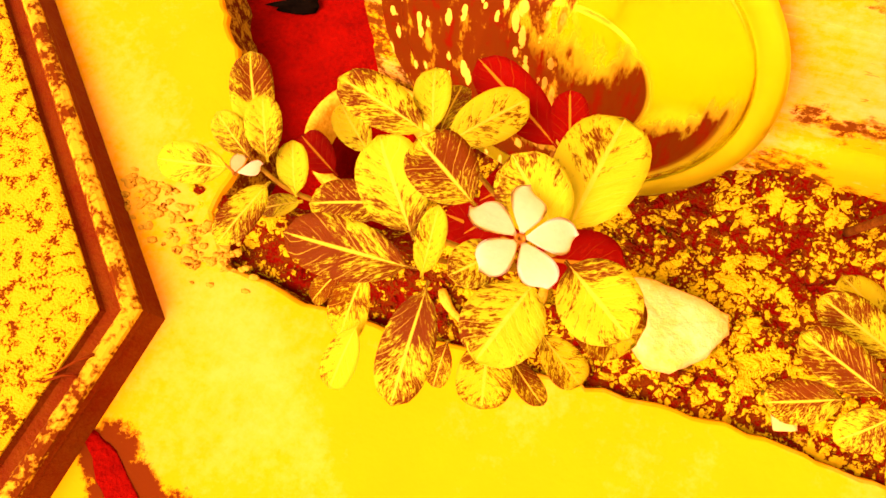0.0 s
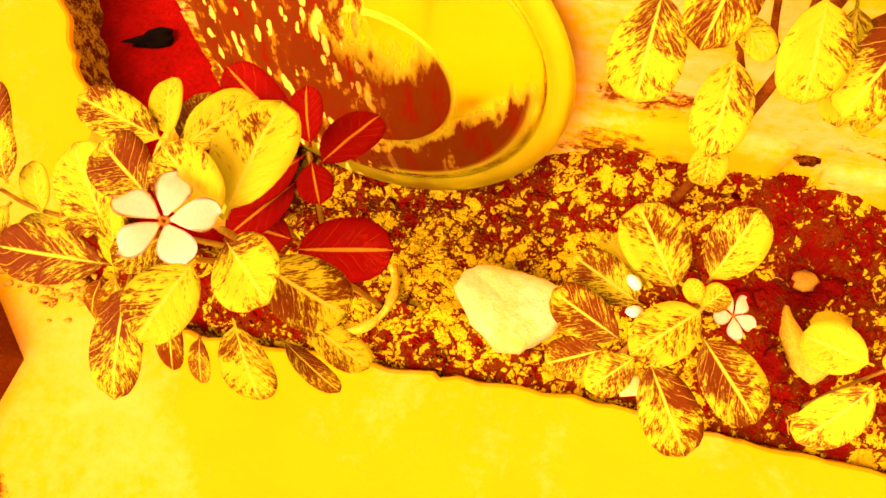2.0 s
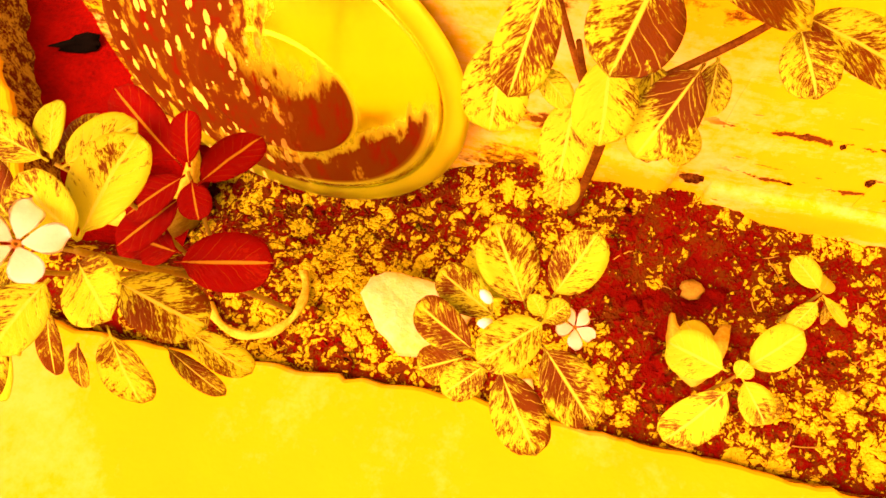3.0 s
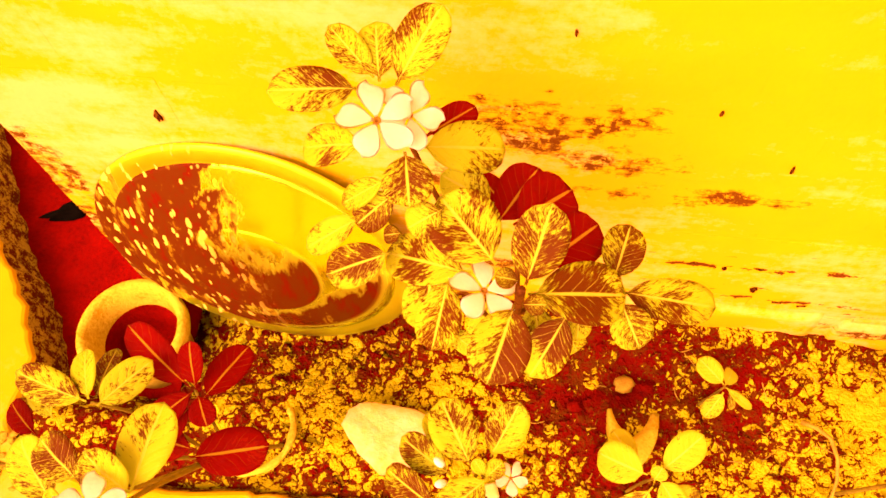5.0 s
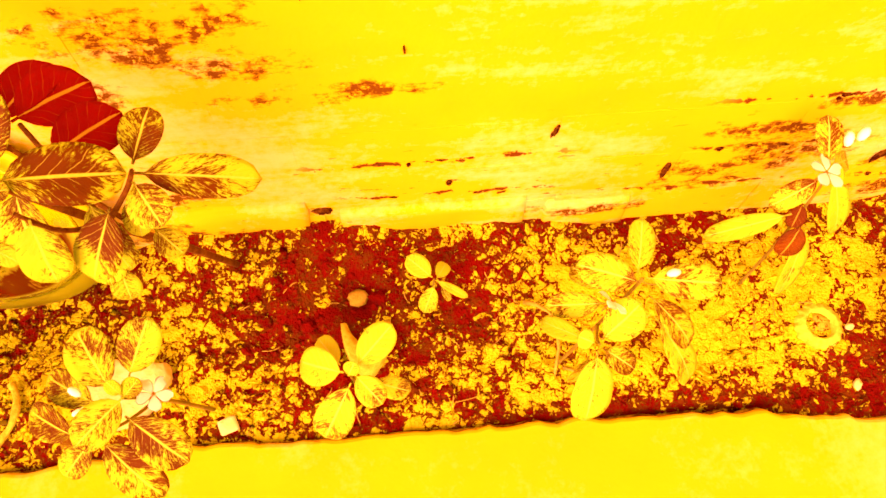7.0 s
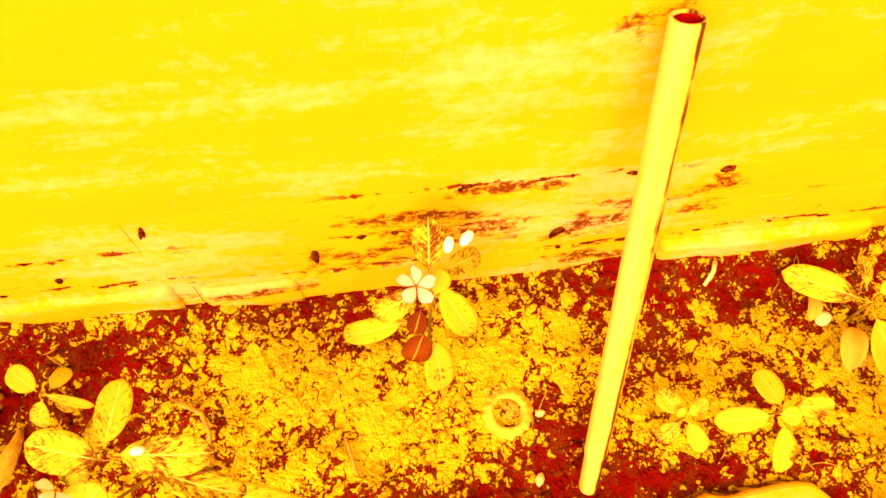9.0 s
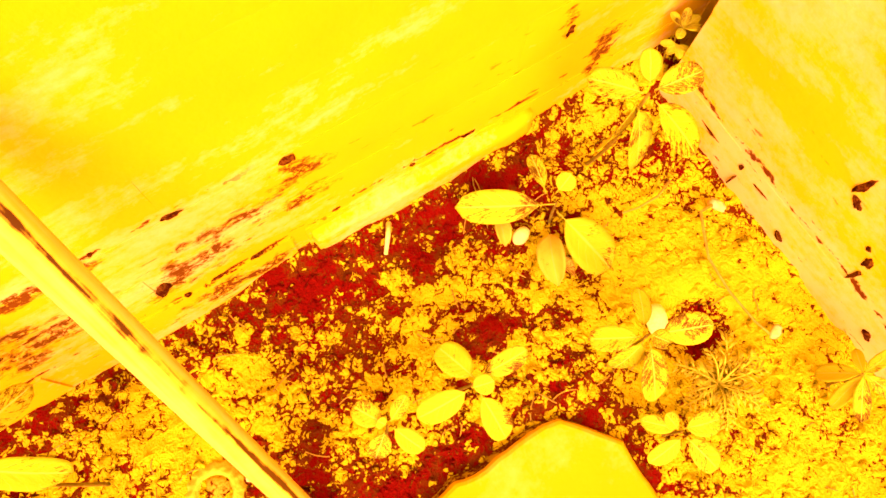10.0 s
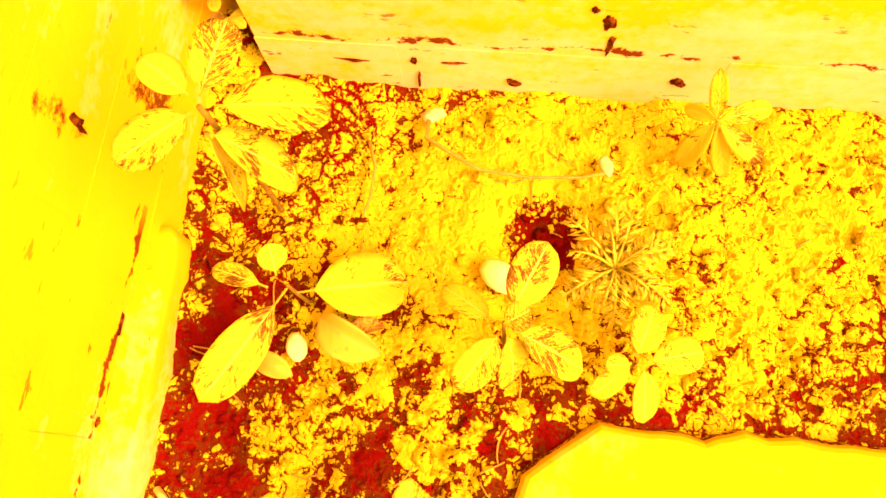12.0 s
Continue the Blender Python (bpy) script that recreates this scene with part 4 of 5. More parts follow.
leaves(p4, LEAF_PALE, [
    (0.686, 0.256, 0.338, 161, 7, 0.052, 0.0289), (0.692, 0.259, 0.338, -5, -9, 0.065, 0.0292), (0.686, 0.264, 0.338, 75, 5, 0.047, 0.023),
    (0.678, 0.267, 0.305, 127, -42, 0.06, 0.0248), (0.667, 0.254, 0.3, 161, -40, 0.059, 0.0226), (0.701, 0.254, 0.31, -21, -53, 0.106, 0.0258),
    (0.72, 0.251, 0.26, -22, -61, 0.171, 0.0298)])
stalk(p4, [(0.69, 0.272, 0.18), (0.668, 0.24, 0.25), (0.65, 0.214, 0.32)], 0.0014, STEM)
leaves(p4, LEAF_PALE, [
    (0.652, 0.217, 0.322, 35, 17, 0.042, 0.0314), (0.653, 0.21, 0.32, -27, -31, 0.035, 0.0208), (0.649, 0.21, 0.315, -93, -59, 0.082, 0.0347),
    (0.646, 0.215, 0.322, 155, 8, 0.014, 0.0161), (0.646, 0.222, 0.305, 127, -48, 0.067, 0.0174), (0.649, 0.214, 0.285, -104, -87, 0.075, 0.0179)])
flower(p4, (0.659, 0.24, 0.345), 0.026, (38, -25), 150, 3)
bud(p4, (0.705, 0.258, 0.346), 0.012, 0, 20)

p6 = thing("periwinkle_plant", "slender green periwinkle with a white flower near the wall", "plant", (0.936, 0.368, -0.012), "periwinkles in the bed")
stalk(p6, [(0.936, 0.368, -0.012), (0.932, 0.372, 0.12), (0.93, 0.386, 0.246)], 0.0017, STEM)
leaves(p6, LEAF_PALE, [
    (0.928, 0.394, 0.25, 85, 24, 0.049, 0.0287), (0.92, 0.382, 0.244, -164, -34, 0.054, 0.0241), (0.906, 0.366, 0.2, 166, -51, 0.103, 0.0241),
    (0.937, 0.396, 0.244, 31, -38, 0.072, 0.023),
    (0.935, 0.384, 0.244, -36, -62, 0.095, 0.0294), (0.93, 0.355, 0.175, -63, -74, 0.12, 0.0332), (0.931, 0.376, 0.24, 62, 12, 0.024, 0.019)])
leaves(p6, LEAF_BRONZE, [(0.922, 0.359, 0.185, -124, -57, 0.042, 0.0291), (0.921, 0.377, 0.2, -114, -45, 0.028, 0.0201)])
flower(p6, (0.914, 0.378, 0.265), 0.036, (15, 0), 85)
bud(p6, (0.944, 0.405, 0.262), 0.017, 70, 30)
bud(p6, (0.957, 0.411, 0.262), 0.018, 40, 30)

p7 = thing("seedling", "small six-leaved green seedling beside the pipe", "seedling", (1.194, 0.258, -0.012), "seedlings in the bed")
stalk(p7, [(1.194, 0.258, -0.012), (1.199, 0.261, 0.025), (1.202, 0.263, 0.058)], 0.0016, STEM)
leaves(p7, LEAF_YOUNG, [
    (1.2, 0.267, 0.058, 120, -5, 0.035, 0.025), (1.206, 0.265, 0.058, 26, 8, 0.03, 0.0163), (1.205, 0.259, 0.058, -66, -19, 0.039, 0.0217),
    (1.197, 0.26, 0.056, -143, -38, 0.034, 0.0229), (1.201, 0.264, 0.06, 122, 32, 0.011, 0.0129)])

p8 = thing("seedling", "young green plant with paired oval leaves by the floor edge", "seedling", (1.287, 0.259, -0.012), "seedlings in the bed")
stalk(p8, [(1.287, 0.259, -0.012), (1.287, 0.254, 0.05), (1.289, 0.25, 0.101)], 0.0016, STEM)
leaves(p8, LEAF_YOUNG, [
    (1.291, 0.255, 0.103, 107, -6, 0.045, 0.0294), (1.298, 0.253, 0.103, -4, 6, 0.049, 0.023), (1.281, 0.248, 0.1, 175, -29, 0.061, 0.0274),
    (1.288, 0.239, 0.1, -86, -39, 0.061, 0.0275), (1.283, 0.248, 0.108, -17, 16, 0.022, 0.0205)])

p9 = thing("periwinkle_plant", "young pale green periwinkle at the floor corner", "plant", (1.436, 0.196, -0.012), "periwinkles in the bed")
stalk(p9, [(1.436, 0.196, -0.012), (1.441, 0.199, 0.06), (1.445, 0.201, 0.128)], 0.0016, STEM)
leaves(p9, LEAF_YOUNG, [
    (1.451, 0.197, 0.132, -24, 11, 0.05, 0.0297), (1.441, 0.193, 0.125, -106, -39, 0.064, 0.0305), (1.439, 0.203, 0.122, 144, -35, 0.052, 0.0254),
    (1.439, 0.198, 0.12, -166, -64, 0.056, 0.0279), (1.447, 0.208, 0.122, 57, -16, 0.044, 0.0191), (1.443, 0.201, 0.134, -61, 18, 0.019, 0.0183)])

p10 = thing("seedling", "small pale green seedling close to the floor corner", "seedling", (1.445, 0.104, -0.012), "seedlings in the bed")
stalk(p10, [(1.445, 0.104, -0.012), (1.443, 0.105, 0.02), (1.441, 0.106, 0.057)], 0.0016, STEM)
leaves(p10, LEAF_YOUNG, [
    (1.44, 0.11, 0.058, 134, -13, 0.037, 0.0177), (1.439, 0.11, 0.058, 105, 31, 0.023, 0.0164), (1.444, 0.107, 0.058, -18, -4, 0.041, 0.0254),
    (1.438, 0.101, 0.055, -172, -28, 0.042, 0.0244), (1.442, 0.098, 0.055, -71, -23, 0.051, 0.0267)])

p11 = thing("weed", "broad-leaved weed with long limp spoon-shaped leaves near the wall", "weed", (1.477, 0.364, -0.012))
stalk(p11, [(1.477, 0.364, -0.012), (1.477, 0.367, 0.02), (1.477, 0.368, 0.044)], 0.0016, STEM)
leaves(p11, LEAF_YOUNG, [
    (1.474, 0.367, 0.045, 148, -8, 0.108, 0.0378), (1.472, 0.36, 0.042, -73, -20, 0.089, 0.0528), (1.474, 0.383, 0.042, 76, -2, 0.049, 0.0185),
    (1.483, 0.377, 0.045, 16, 34, 0.026, 0.023)], 0.18)

p12 = thing("seedling", "pale upright seedling against the end wall", "seedling", (1.624, 0.052, -0.012), "seedlings in the bed")
whorl(p12, (1.627, 0.054, 0.068), [(30, 66, 0.049, 0.0137, -40), (-67, -7, 0.047, 0.0168, 16), (130, -66, 0.057, 0.0199, -6), (-112, -34, 0.056, 0.017, 35), (-129, -66, 0.069, 0.0157, 51), (54, -22, 0.029, 0.0118, -30)], LEAF_YOUNG, (1.624, 0.052, -0.012), 0.0017)

px = thing("periwinkle_plant", "large-leaved veined green plant in the wall corner", "plant", (1.555, 0.4, -0.012), "periwinkles in the bed")
stalk(px, [(1.555, 0.4, -0.012), (1.53, 0.375, 0.12), (1.512, 0.361, 0.262)], 0.002, STEM)
leaves(px, LEAF_YOUNG, [
    (1.516, 0.36, 0.266, -11, 8, 0.043, 0.0245), (1.508, 0.363, 0.264, 128, -7, 0.047, 0.0265),
    (1.502, 0.358, 0.255, -62, -73, 0.094, 0.0304), (1.517, 0.367, 0.264, 61, 23, 0.029, 0.0218), (1.503, 0.36, 0.25, 95, -84, 0.101, 0.027)])
leaves(px, LEAF, [(1.513, 0.353, 0.262, -62, -38, 0.068, 0.0318)])


# ---- things in and beside the bed ----
def steel_dish():
    """A wide, shallow steel dish that stands on edge with its rim to the wall and its bottom to the yard."""
    c, n = Vector((0.012, 0.4425, 0.1595)), Vector((-0.05, -0.988, 0.148)).normalized()
    dish = thing("steel_dish", "wide shallow stainless steel dish, lime-splashed, leaning against the wall", "dish", c)
    turn = n.to_track_quat("Z", "Y").to_matrix().to_4x4()
    bm = bmesh.new()
    lathe(bm, [(0.00001, 0.0216), (0.040, 0.0218), (0.0735, 0.0220), (0.0765, 0.0215), (0.0785, 0.0202), (0.0800, 0.0197), (0.0825, 0.0193), (0.100, 0.0158), (0.125, 0.0100), (0.143, 0.0050), (0.152, 0.0026), (0.1570, 0.0010),
               (0.1570, -0.0002), (0.152, 0.0012), (0.143, 0.0036), (0.125, 0.0086), (0.0785, 0.0182), (0.00001, 0.0202)], turn, 112)
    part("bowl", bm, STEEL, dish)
    bm = bmesh.new()
    lathe(bm, [(0.1570, 0.0010), (0.1580, 0.0008), (0.1600, 0.0014), (0.1680, 0.0016), (0.1745, 0.0010), (0.1785, -0.0006), (0.1800, -0.0028), (0.1792, -0.0048), (0.1772, -0.0048), (0.1780, -0.0028), (0.1735, -0.0004), (0.1680, 0.0002), (0.1580, -0.0006), (0.1570, -0.0002)], turn, 112)
    part("rim", bm, STEEL_RIM, dish, "flat rolled steel rim")


def clay_pot():
    pot = thing("flower_pot", "empty pale clay pot standing in the dark drain", "pot", (-0.172, 0.386, -0.080))
    bm = bmesh.new()
    lathe(bm, [(0.00001, 0.0), (0.044, 0.0), (0.047, 0.004), (0.0605, 0.098)], turns=40)
    part("body", bm, CLAY, pot)
    bm = bmesh.new()
    lathe(bm, [(0.0500, 0.0695), (0.043, 0.012), (0.00001, 0.010)], turns=40)
    # the pot's inner shade is painted on with a dark red
    part("inside", bm, SHADED_MUD, pot, "inside of the pot with its shade painted in")
    bm = bmesh.new()
    lathe(bm, [(0.0602, 0.088), (0.067, 0.089), (0.0695, 0.094), (0.0698, 0.109), (0.067, 0.1135), (0.062, 0.1135), (0.0582, 0.1105), (0.0535, 0.092), (0.050, 0.070)], turns=40)
    part("rim", bm, CLAY, pot)


def water_pipe():
    foot, head = Vector((1.098, 0.207, -0.010)), Vector((1.086, 0.454, 0.500))
    pipe = thing("plastic_pipe", "pale plastic water pipe leaning on the wall from the soil", "pipe", foot)
    turn = (head - foot).to_track_quat("Z", "Y").to_matrix().to_4x4()
    length = (head - foot).length
    bm = bmesh.new()
    lathe(bm, [(0.0118, 0.075), (0.0123, 0.080), (0.0123, length - 0.001), (0.0119, length), (0.0098, length), (0.0096, length - 0.09), (0.00001, length - 0.09)], turn, 28)
    part("tube", bm, PVC, pipe)
    bm = bmesh.new()
    lathe(bm, [(0.00001, -0.002), (0.006, -0.001), (0.0098, 0.004), (0.0108, 0.012), (0.0108, 0.078), (0.0115, 0.080), (0.00001, 0.081)], turn, 28)
    part("foot_piece", bm, PVC, pipe, "narrower lower end of the pipe")
    bm = bmesh.new()
    lathe(bm, [(0.0092, length - 0.085), (0.0095, length - 0.002)], turn, 28)
    # the bore's darkness is painted in with the shade red
    part("bore", bm, SHADED_MUD, pipe, "dark hollow of the pipe")


def pale_stone():
    """A broken lump with a flat, pitted top and steep sides, tapering to one end."""
    plan = [(-0.057, 0.008), (-0.052, 0.026), (-0.040, 0.036), (-0.022, 0.038), (0.018, 0.036), (0.055, 0.029), (0.058, 0.014), (0.042, -0.016), (0.017, -0.040), (-0.006, -0.041), (-0.030, -0.024), (-0.046, -0.006)]
    edge = []
    for (a, b), (c, d) in zip(plan, plan[1:] + plan[:1]):
        edge += [(a + (c - a) * k / 4, b + (d - b) * k / 4) for k in range(4)]
    bm = bmesh.new()
    rings = []
    for scale, z in ((0.90, -0.024), (1.0, -0.010), (1.0, 0.006), (0.975, 0.0115), (0.93, 0.0145), (0.72, 0.016), (0.45, 0.017), (0.2, 0.0165)):
        ring = []
        for x, y in edge:
            p = Vector((x * scale, y * scale, z))
            p += (0.0024 if z < 0.014 else 0.0) * Vector(noise.noise_vector(p * 70)) + Vector((0, 0, 0.0030 * noise.noise(p * 55) + 0.0016 * noise.noise(p * 150) - 0.07 * p.x))
            ring.append(bm.verts.new(p))
        rings.append(ring)
    for a, b in zip(rings, rings[1:]):
        for k in range(len(a)):
            bm.faces.new((a[k], a[(k + 1) % len(a)], b[(k + 1) % len(a)], b[k]))
    bm.faces.new(rings[-1])
    bm.faces.new(rings[0][::-1])
    ob = part("stone", bm, STONE)
    ob.matrix_world = pose(0.168, 0.290, 0.012)
    tagged(ob, "pale broken lump of stone lying on the soil", "stone")


def clay_shard():
    """A crescent of a broken cup, sunk in the soil with its hollow side to the wall."""
    bm = bmesh.new()
    n = 22
    rows = []
    for k in range(n + 1):
        u = 2 * k / n - 1
        a = radians(-90 + 78 * u)
        fat = max(0.05, 1 - abs(u) ** 1.6)
        h = 0.001 + 0.014 * fat + 0.002 * noise.noise(Vector((k * 0.7, 0, 3)))
        r = 0.037 + 0.012 * (1 - abs(u)) ** 1.2
        ring = []
        for dr, z in ((0.006 * fat, -0.02), (0.003 * fat, h - 0.002), (0.0, h), (-0.006 - 0.010 * fat, h - 0.006), (-0.010 - 0.014 * fat, -0.018)):
            ring.append(bm.verts.new(((r + dr) * math.cos(a) * 0.84, (r + dr) * math.sin(a) * 1.5, z)))
        rows.append(ring)
    for a, b in zip(rows, rows[1:]):
        for q in range(4):
            bm.faces.new((a[q], b[q], b[q + 1], a[q + 1]))
    bm.faces.new(rows[0])
    bm.faces.new(rows[-1][::-1])
    bmesh.ops.recalc_face_normals(bm, faces=bm.faces)
    ob = part("cup_shard", bm, CLAY)
    ob.matrix_world = pose(0.455, 0.366, 0.002, 0, 0, 0)
    tagged(ob, "crescent-shaped shard of a pale clay cup sunk in the soil", "shard")
    bm = bmesh.new()
    lump(bm, (0, 0, 0), (0.030, 0.024, 0.018), 5.2, 0.2)
    ob = part("pebble", bm, PEBBLE)
    ob.location = (0.446, 0.392, -0.014)
    tagged(ob, "brown pebble lying behind the clay shard", "pebble")


def scalloped_cap():
    cap = thing("scalloped_cap", "soiled round cap with a scalloped edge on the soil", "cap", (1.023, 0.304, -0.018))
    bm = bmesh.new()
    turns = 96
    rows = []
    for r, h in ((0.00001, 0.004), (0.012, 0.004), (0.0165, 0.005), (0.0185, 0.013), (0.0205, 0.0145), (0.023, 0.0125), (0.0285, 0.0095), (0.0305, 0.004), (0.030, 0.0)):
        row = []
        for k in range(turns):
            a = 2 * math.pi * k / turns
            s = 1 + (0.035 * math.cos(16 * a) if r > 0.022 else 0.0)
            row.append(bm.verts.new((r * s * math.cos(a), r * s * math.sin(a), h)))
        rows.append(row)
    for a, b in zip(rows, rows[1:]):
        for k in range(turns):
            bm.faces.new((a[k], b[k], b[(k + 1) % turns], a[(k + 1) % turns]))
    part("lid", bm, CLAY, cap)
    bm = bmesh.new()
    lump(bm, (0.002, 0.002, 0.005), (0.030, 0.028, 0.008), 8, 0.3, 5, 10)
    part("dirt", bm, CLOD, cap, "soil caught in the cap")


def buried_ring():
    bm = bmesh.new()
    pts = [Vector((0.051 * math.cos(a), 0.051 * math.sin(a), 0.004 * math.sin(a * 0.5 + 1.5) - 0.004)) for a in [radians(-150 + 185 * k / 26) for k in range(27)]]
    tube(bm, pts, [0.0045 + 0.001 * math.sin(k) for k in range(27)], 8)
    ob = part("buried_rim", bm, CLAY)
    ob.matrix_world = pose(0.0, 0.284, 0.006, 0, 0, 0)
    tagged(ob, "half-buried pale rim of a broken pot", "pot rim")


def octagonal_block():
    """A low granite plinth with a dark moulded edge, standing on the floor."""
    plan = [Vector(p) for p in ((-0.308, 0.133), (-0.753, 0.560), (-1.51, 0.57), (-1.93, 0.10), (-1.93, -0.47), (-1.51, -0.94), (-0.711, -0.94), (-0.361, -0.42))]
    block = thing("stone_plinth", "low speckled granite plinth with a dark moulded rim on the floor", "plinth", (-1.0, -0.1, 0.003))
    mid = sum(plan, Vector((0, 0))) / len(plan)
    def ring(bm, inset, z):
        out = []
        m = len(plan)
        for k in range(m):
            a, b, c = plan[k - 1], plan[k], plan[(k + 1) % m]
            d1, d2 = (b - a).normalized(), (c - b).normalized()
            n1, n2 = Vector((-d1.y, d1.x)), Vector((-d2.y, d2.x))
            s = (n1 + n2) / (1 + n1.dot(n2))
            p = b + s * inset
            out.append(bm.verts.new((p.x + 1.0, p.y + 0.1, z)))
        return out
    def skin(bm, levels, closed=False):
        rings = [ring(bm, i, z) for i, z in levels]
        for a, b in zip(rings, rings[1:]):
            for k in range(len(a)):
                bm.faces.new((a[k], a[(k + 1) % len(a)], b[(k + 1) % len(b)], b[k]))
        if closed:
            bm.faces.new(rings[-1])
        bmesh.ops.subdivide_edges(bm, edges=bm.edges[:], cuts=3, use_grid_fill=True)
        bmesh.ops.recalc_face_normals(bm, faces=bm.faces)
    bm = bmesh.new()
    skin(bm, [(-0.014, 0.0), (-0.006, 0.020), (-0.006, 0.023), (-0.005, 0.025), (-0.004, 0.029)])
    part("side", bm, RIM, block, "dark side of the plinth", smooth=False)
    bm = bmesh.new()
    skin(bm, [(-0.004, 0.029), (-0.003, 0.033), (0.002, 0.0355), (0.010, 0.036), (0.014, 0.032)])
    part("bead", bm, BEAD, block, "worn rounded edge bead", smooth=False)
    bm = bmesh.new()
    skin(bm, [(0.014, 0.032), (0.017, 0.027), (0.030, 0.0265), (0.033, 0.032)])
    part("groove", bm, RIM, block, "dark groove inside the bead", smooth=False)
    bm = bmesh.new()
    skin(bm, [(0.033, 0.027), (0.0335, 0.034), (0.040, 0.0365)], True)
    part("top", bm, GRANITE, block, "coarse speckled top", smooth=False)
    for pts in (((-0.322, 0.080), (-0.334, 0.070), (-0.347, 0.054), (-0.356, 0.047)), ((-0.326, 0.057), (-0.340, 0.053), (-0.354, 0.041), (-0.372, 0.036))):
        bm = bmesh.new()
        tube(bm, [Vector((x + 1.0, y + 0.1, 0.0358)) for x, y in pts], [0.0018, 0.0016, 0.0012, 0.0006], 6)
        part("crack", bm, RIM, block, "dark crack in the granite")


def skirt(x0, x1, z0, z1, out, seed):
    bm = bmesh.new()
    worn_box(bm, (x0, WALL_Y - out, z0), (x1, WALL_Y + 0.012, z1), 0.006, 0.0035, seed, (22, 2, 4))
    part("plaster_skirt", bm, LIME, wall_north, "broken plaster skirting")


for row in ((0.08, 0.398, 0.0, 0.098, 0.006, 1), (0.433, 0.664, 0.0, 0.072, 0.006, 2), (0.69, 0.80, -0.02, 0.055, 0.004, 3), (1.236, 1.515, -0.03, 0.051, 0.011, 4)):
    skirt(*row)


def hollow(at, size, turn, where, tip=0):
    """A dark open joint between bricks: a shallow pocket of earth and shade."""
    bm = bmesh.new()
    lump(bm, (0, 0, 0), tuple(0.54 * s for s in size), at[0] * 7 + at[2] * 31, 0.38, 12, 20)
    for v in bm.verts:
        v.co *= 1 + 0.22 * noise.noise(v.co * 90 + Vector((at[0] * 40, 3, at[2] * 40))) + 0.30 * noise.noise(v.co * 240 + Vector((at[1] * 60, at[2] * 40, 9)))
    ob = part("open_joint", bm, HOLLOW, where, "dark hollow where mortar has fallen out")
    ob.matrix_world = pose(*at, tip, turn, 0)


for x, z, w, h, a in ((0.824, 0.112, 0.014, 0.060, 0), (1.09, 0.110, 0.024, 0.05, 10), (0.674, 0.214, 0.012, 0.036, 12), (0.415, 0.07, 0.04, 0.03, 0), (1.24, 0.23, 0.022, 0.024, 30),
                      (0.32, 0.509, 0.004, 0.012, 0), (0.44, 0.432, 0.004, 0.010, 20), (0.518, 0.362, 0.004, 0.020, 0), (-0.03, 0.372, 0.012, 0.028, 0), (0.566, 0.12, 0.012, 0.022, 10), (1.535, 0.185, 0.014, 0.04, 10)):
    hollow((x, WALL_Y + (0.0020 if z > 0.05 else 0.0), z), (w, 0.008, h), a, wall_north)


def crack(a, b, many, fat, where):
    """A few ragged, uneven holes along a joint, with long gaps between them."""
    rnd = random.Random(int(a[0] * 1000) + many)
    for k in range(many):
        u = rnd.random()
        s, z = a[0] + (b[0] - a[0]) * u, a[1] + (b[1] - a[1]) * u + rnd.uniform(-0.004, 0.004)
        hollow((s, WALL_Y + 0.0016, z), (rnd.uniform(0.006, 0.030), 0.007, fat * rnd.uniform(0.5, 1.6)), rnd.uniform(-14, 14), where)


for a, b, many, fat in (((0.42, 0.170), (0.66, 0.172), 4, 0.006), ((0.45, 0.096), (0.66, 0.088), 3, 0.005), ((0.86, 0.157), (1.02, 0.158), 4, 0.007), ((0.88, 0.245), (1.14, 0.244), 5, 0.007), ((1.09, 0.064), (1.22, 0.068), 3, 0.007), ((1.24, 0.076), (1.50, 0.076), 3, 0.005)):
    crack(a, b, many, fat, wall_north)
for y, z, w, h, tip in ((0.205, 0.165, 0.013, 0.066, 8), (0.196, 0.142, 0.018, 0.024, -30), (0.141, 0.098, 0.020, 0.040, 4), (0.136, 0.070, 0.010, 0.058, 8), (0.153, 0.112, 0.016, 0.012, 40), (0.050, 0.172, 0.030, 0.034, 0), (0.038, 0.150, 0.022, 0.036, 20),
                        (0.296, 0.030, 0.011, 0.018, 0), (0.294, 0.000, 0.005, 0.050, 4), (0.350, 0.026, 0.05, 0.0035, 3), (0.262, 0.030, 0.04, 0.003, -4), (0.210, 0.004, 0.026, 0.020, 50), (0.073, 0.020, 0.026, 0.018, 40)):
    hollow((WALL_X + (0.0030 if z > 0.055 else 0.0016), y, z), (0.007, w, h), 0, wall_east, tip)


def curve_bit(name, pts, radius, mat, label, category):
    bm = bmesh.new()
    tube(bm, [Vector(p) for p in pts], [radius * (1 - 0.4 * k / len(pts)) for k in range(len(pts))], 6)
    return tagged(part(name, bm, mat), label, category)


curve_bit("root", [(0.652, 0.362, 0.004), (0.664, 0.354, 0.014), (0.680, 0.344, 0.012), (0.687, 0.322, 0.008), (0.686, 0.298, 0.002), (0.678, 0.270, -0.010)], 0.0030, TWIG, "pale dry root curling out of the soil", "root")
curve_bit("twig", [(1.648, 0.280, 0.006), (1.624, 0.280, 0.010), (1.610, 0.255, 0.010), (1.599, 0.232, 0.008), (1.597, 0.190, 0.004), (1.601, 0.148, 0.002), (1.608, 0.125, 0.0)], 0.0022, TWIG, "thin dry twig lying on the soil", "twig")
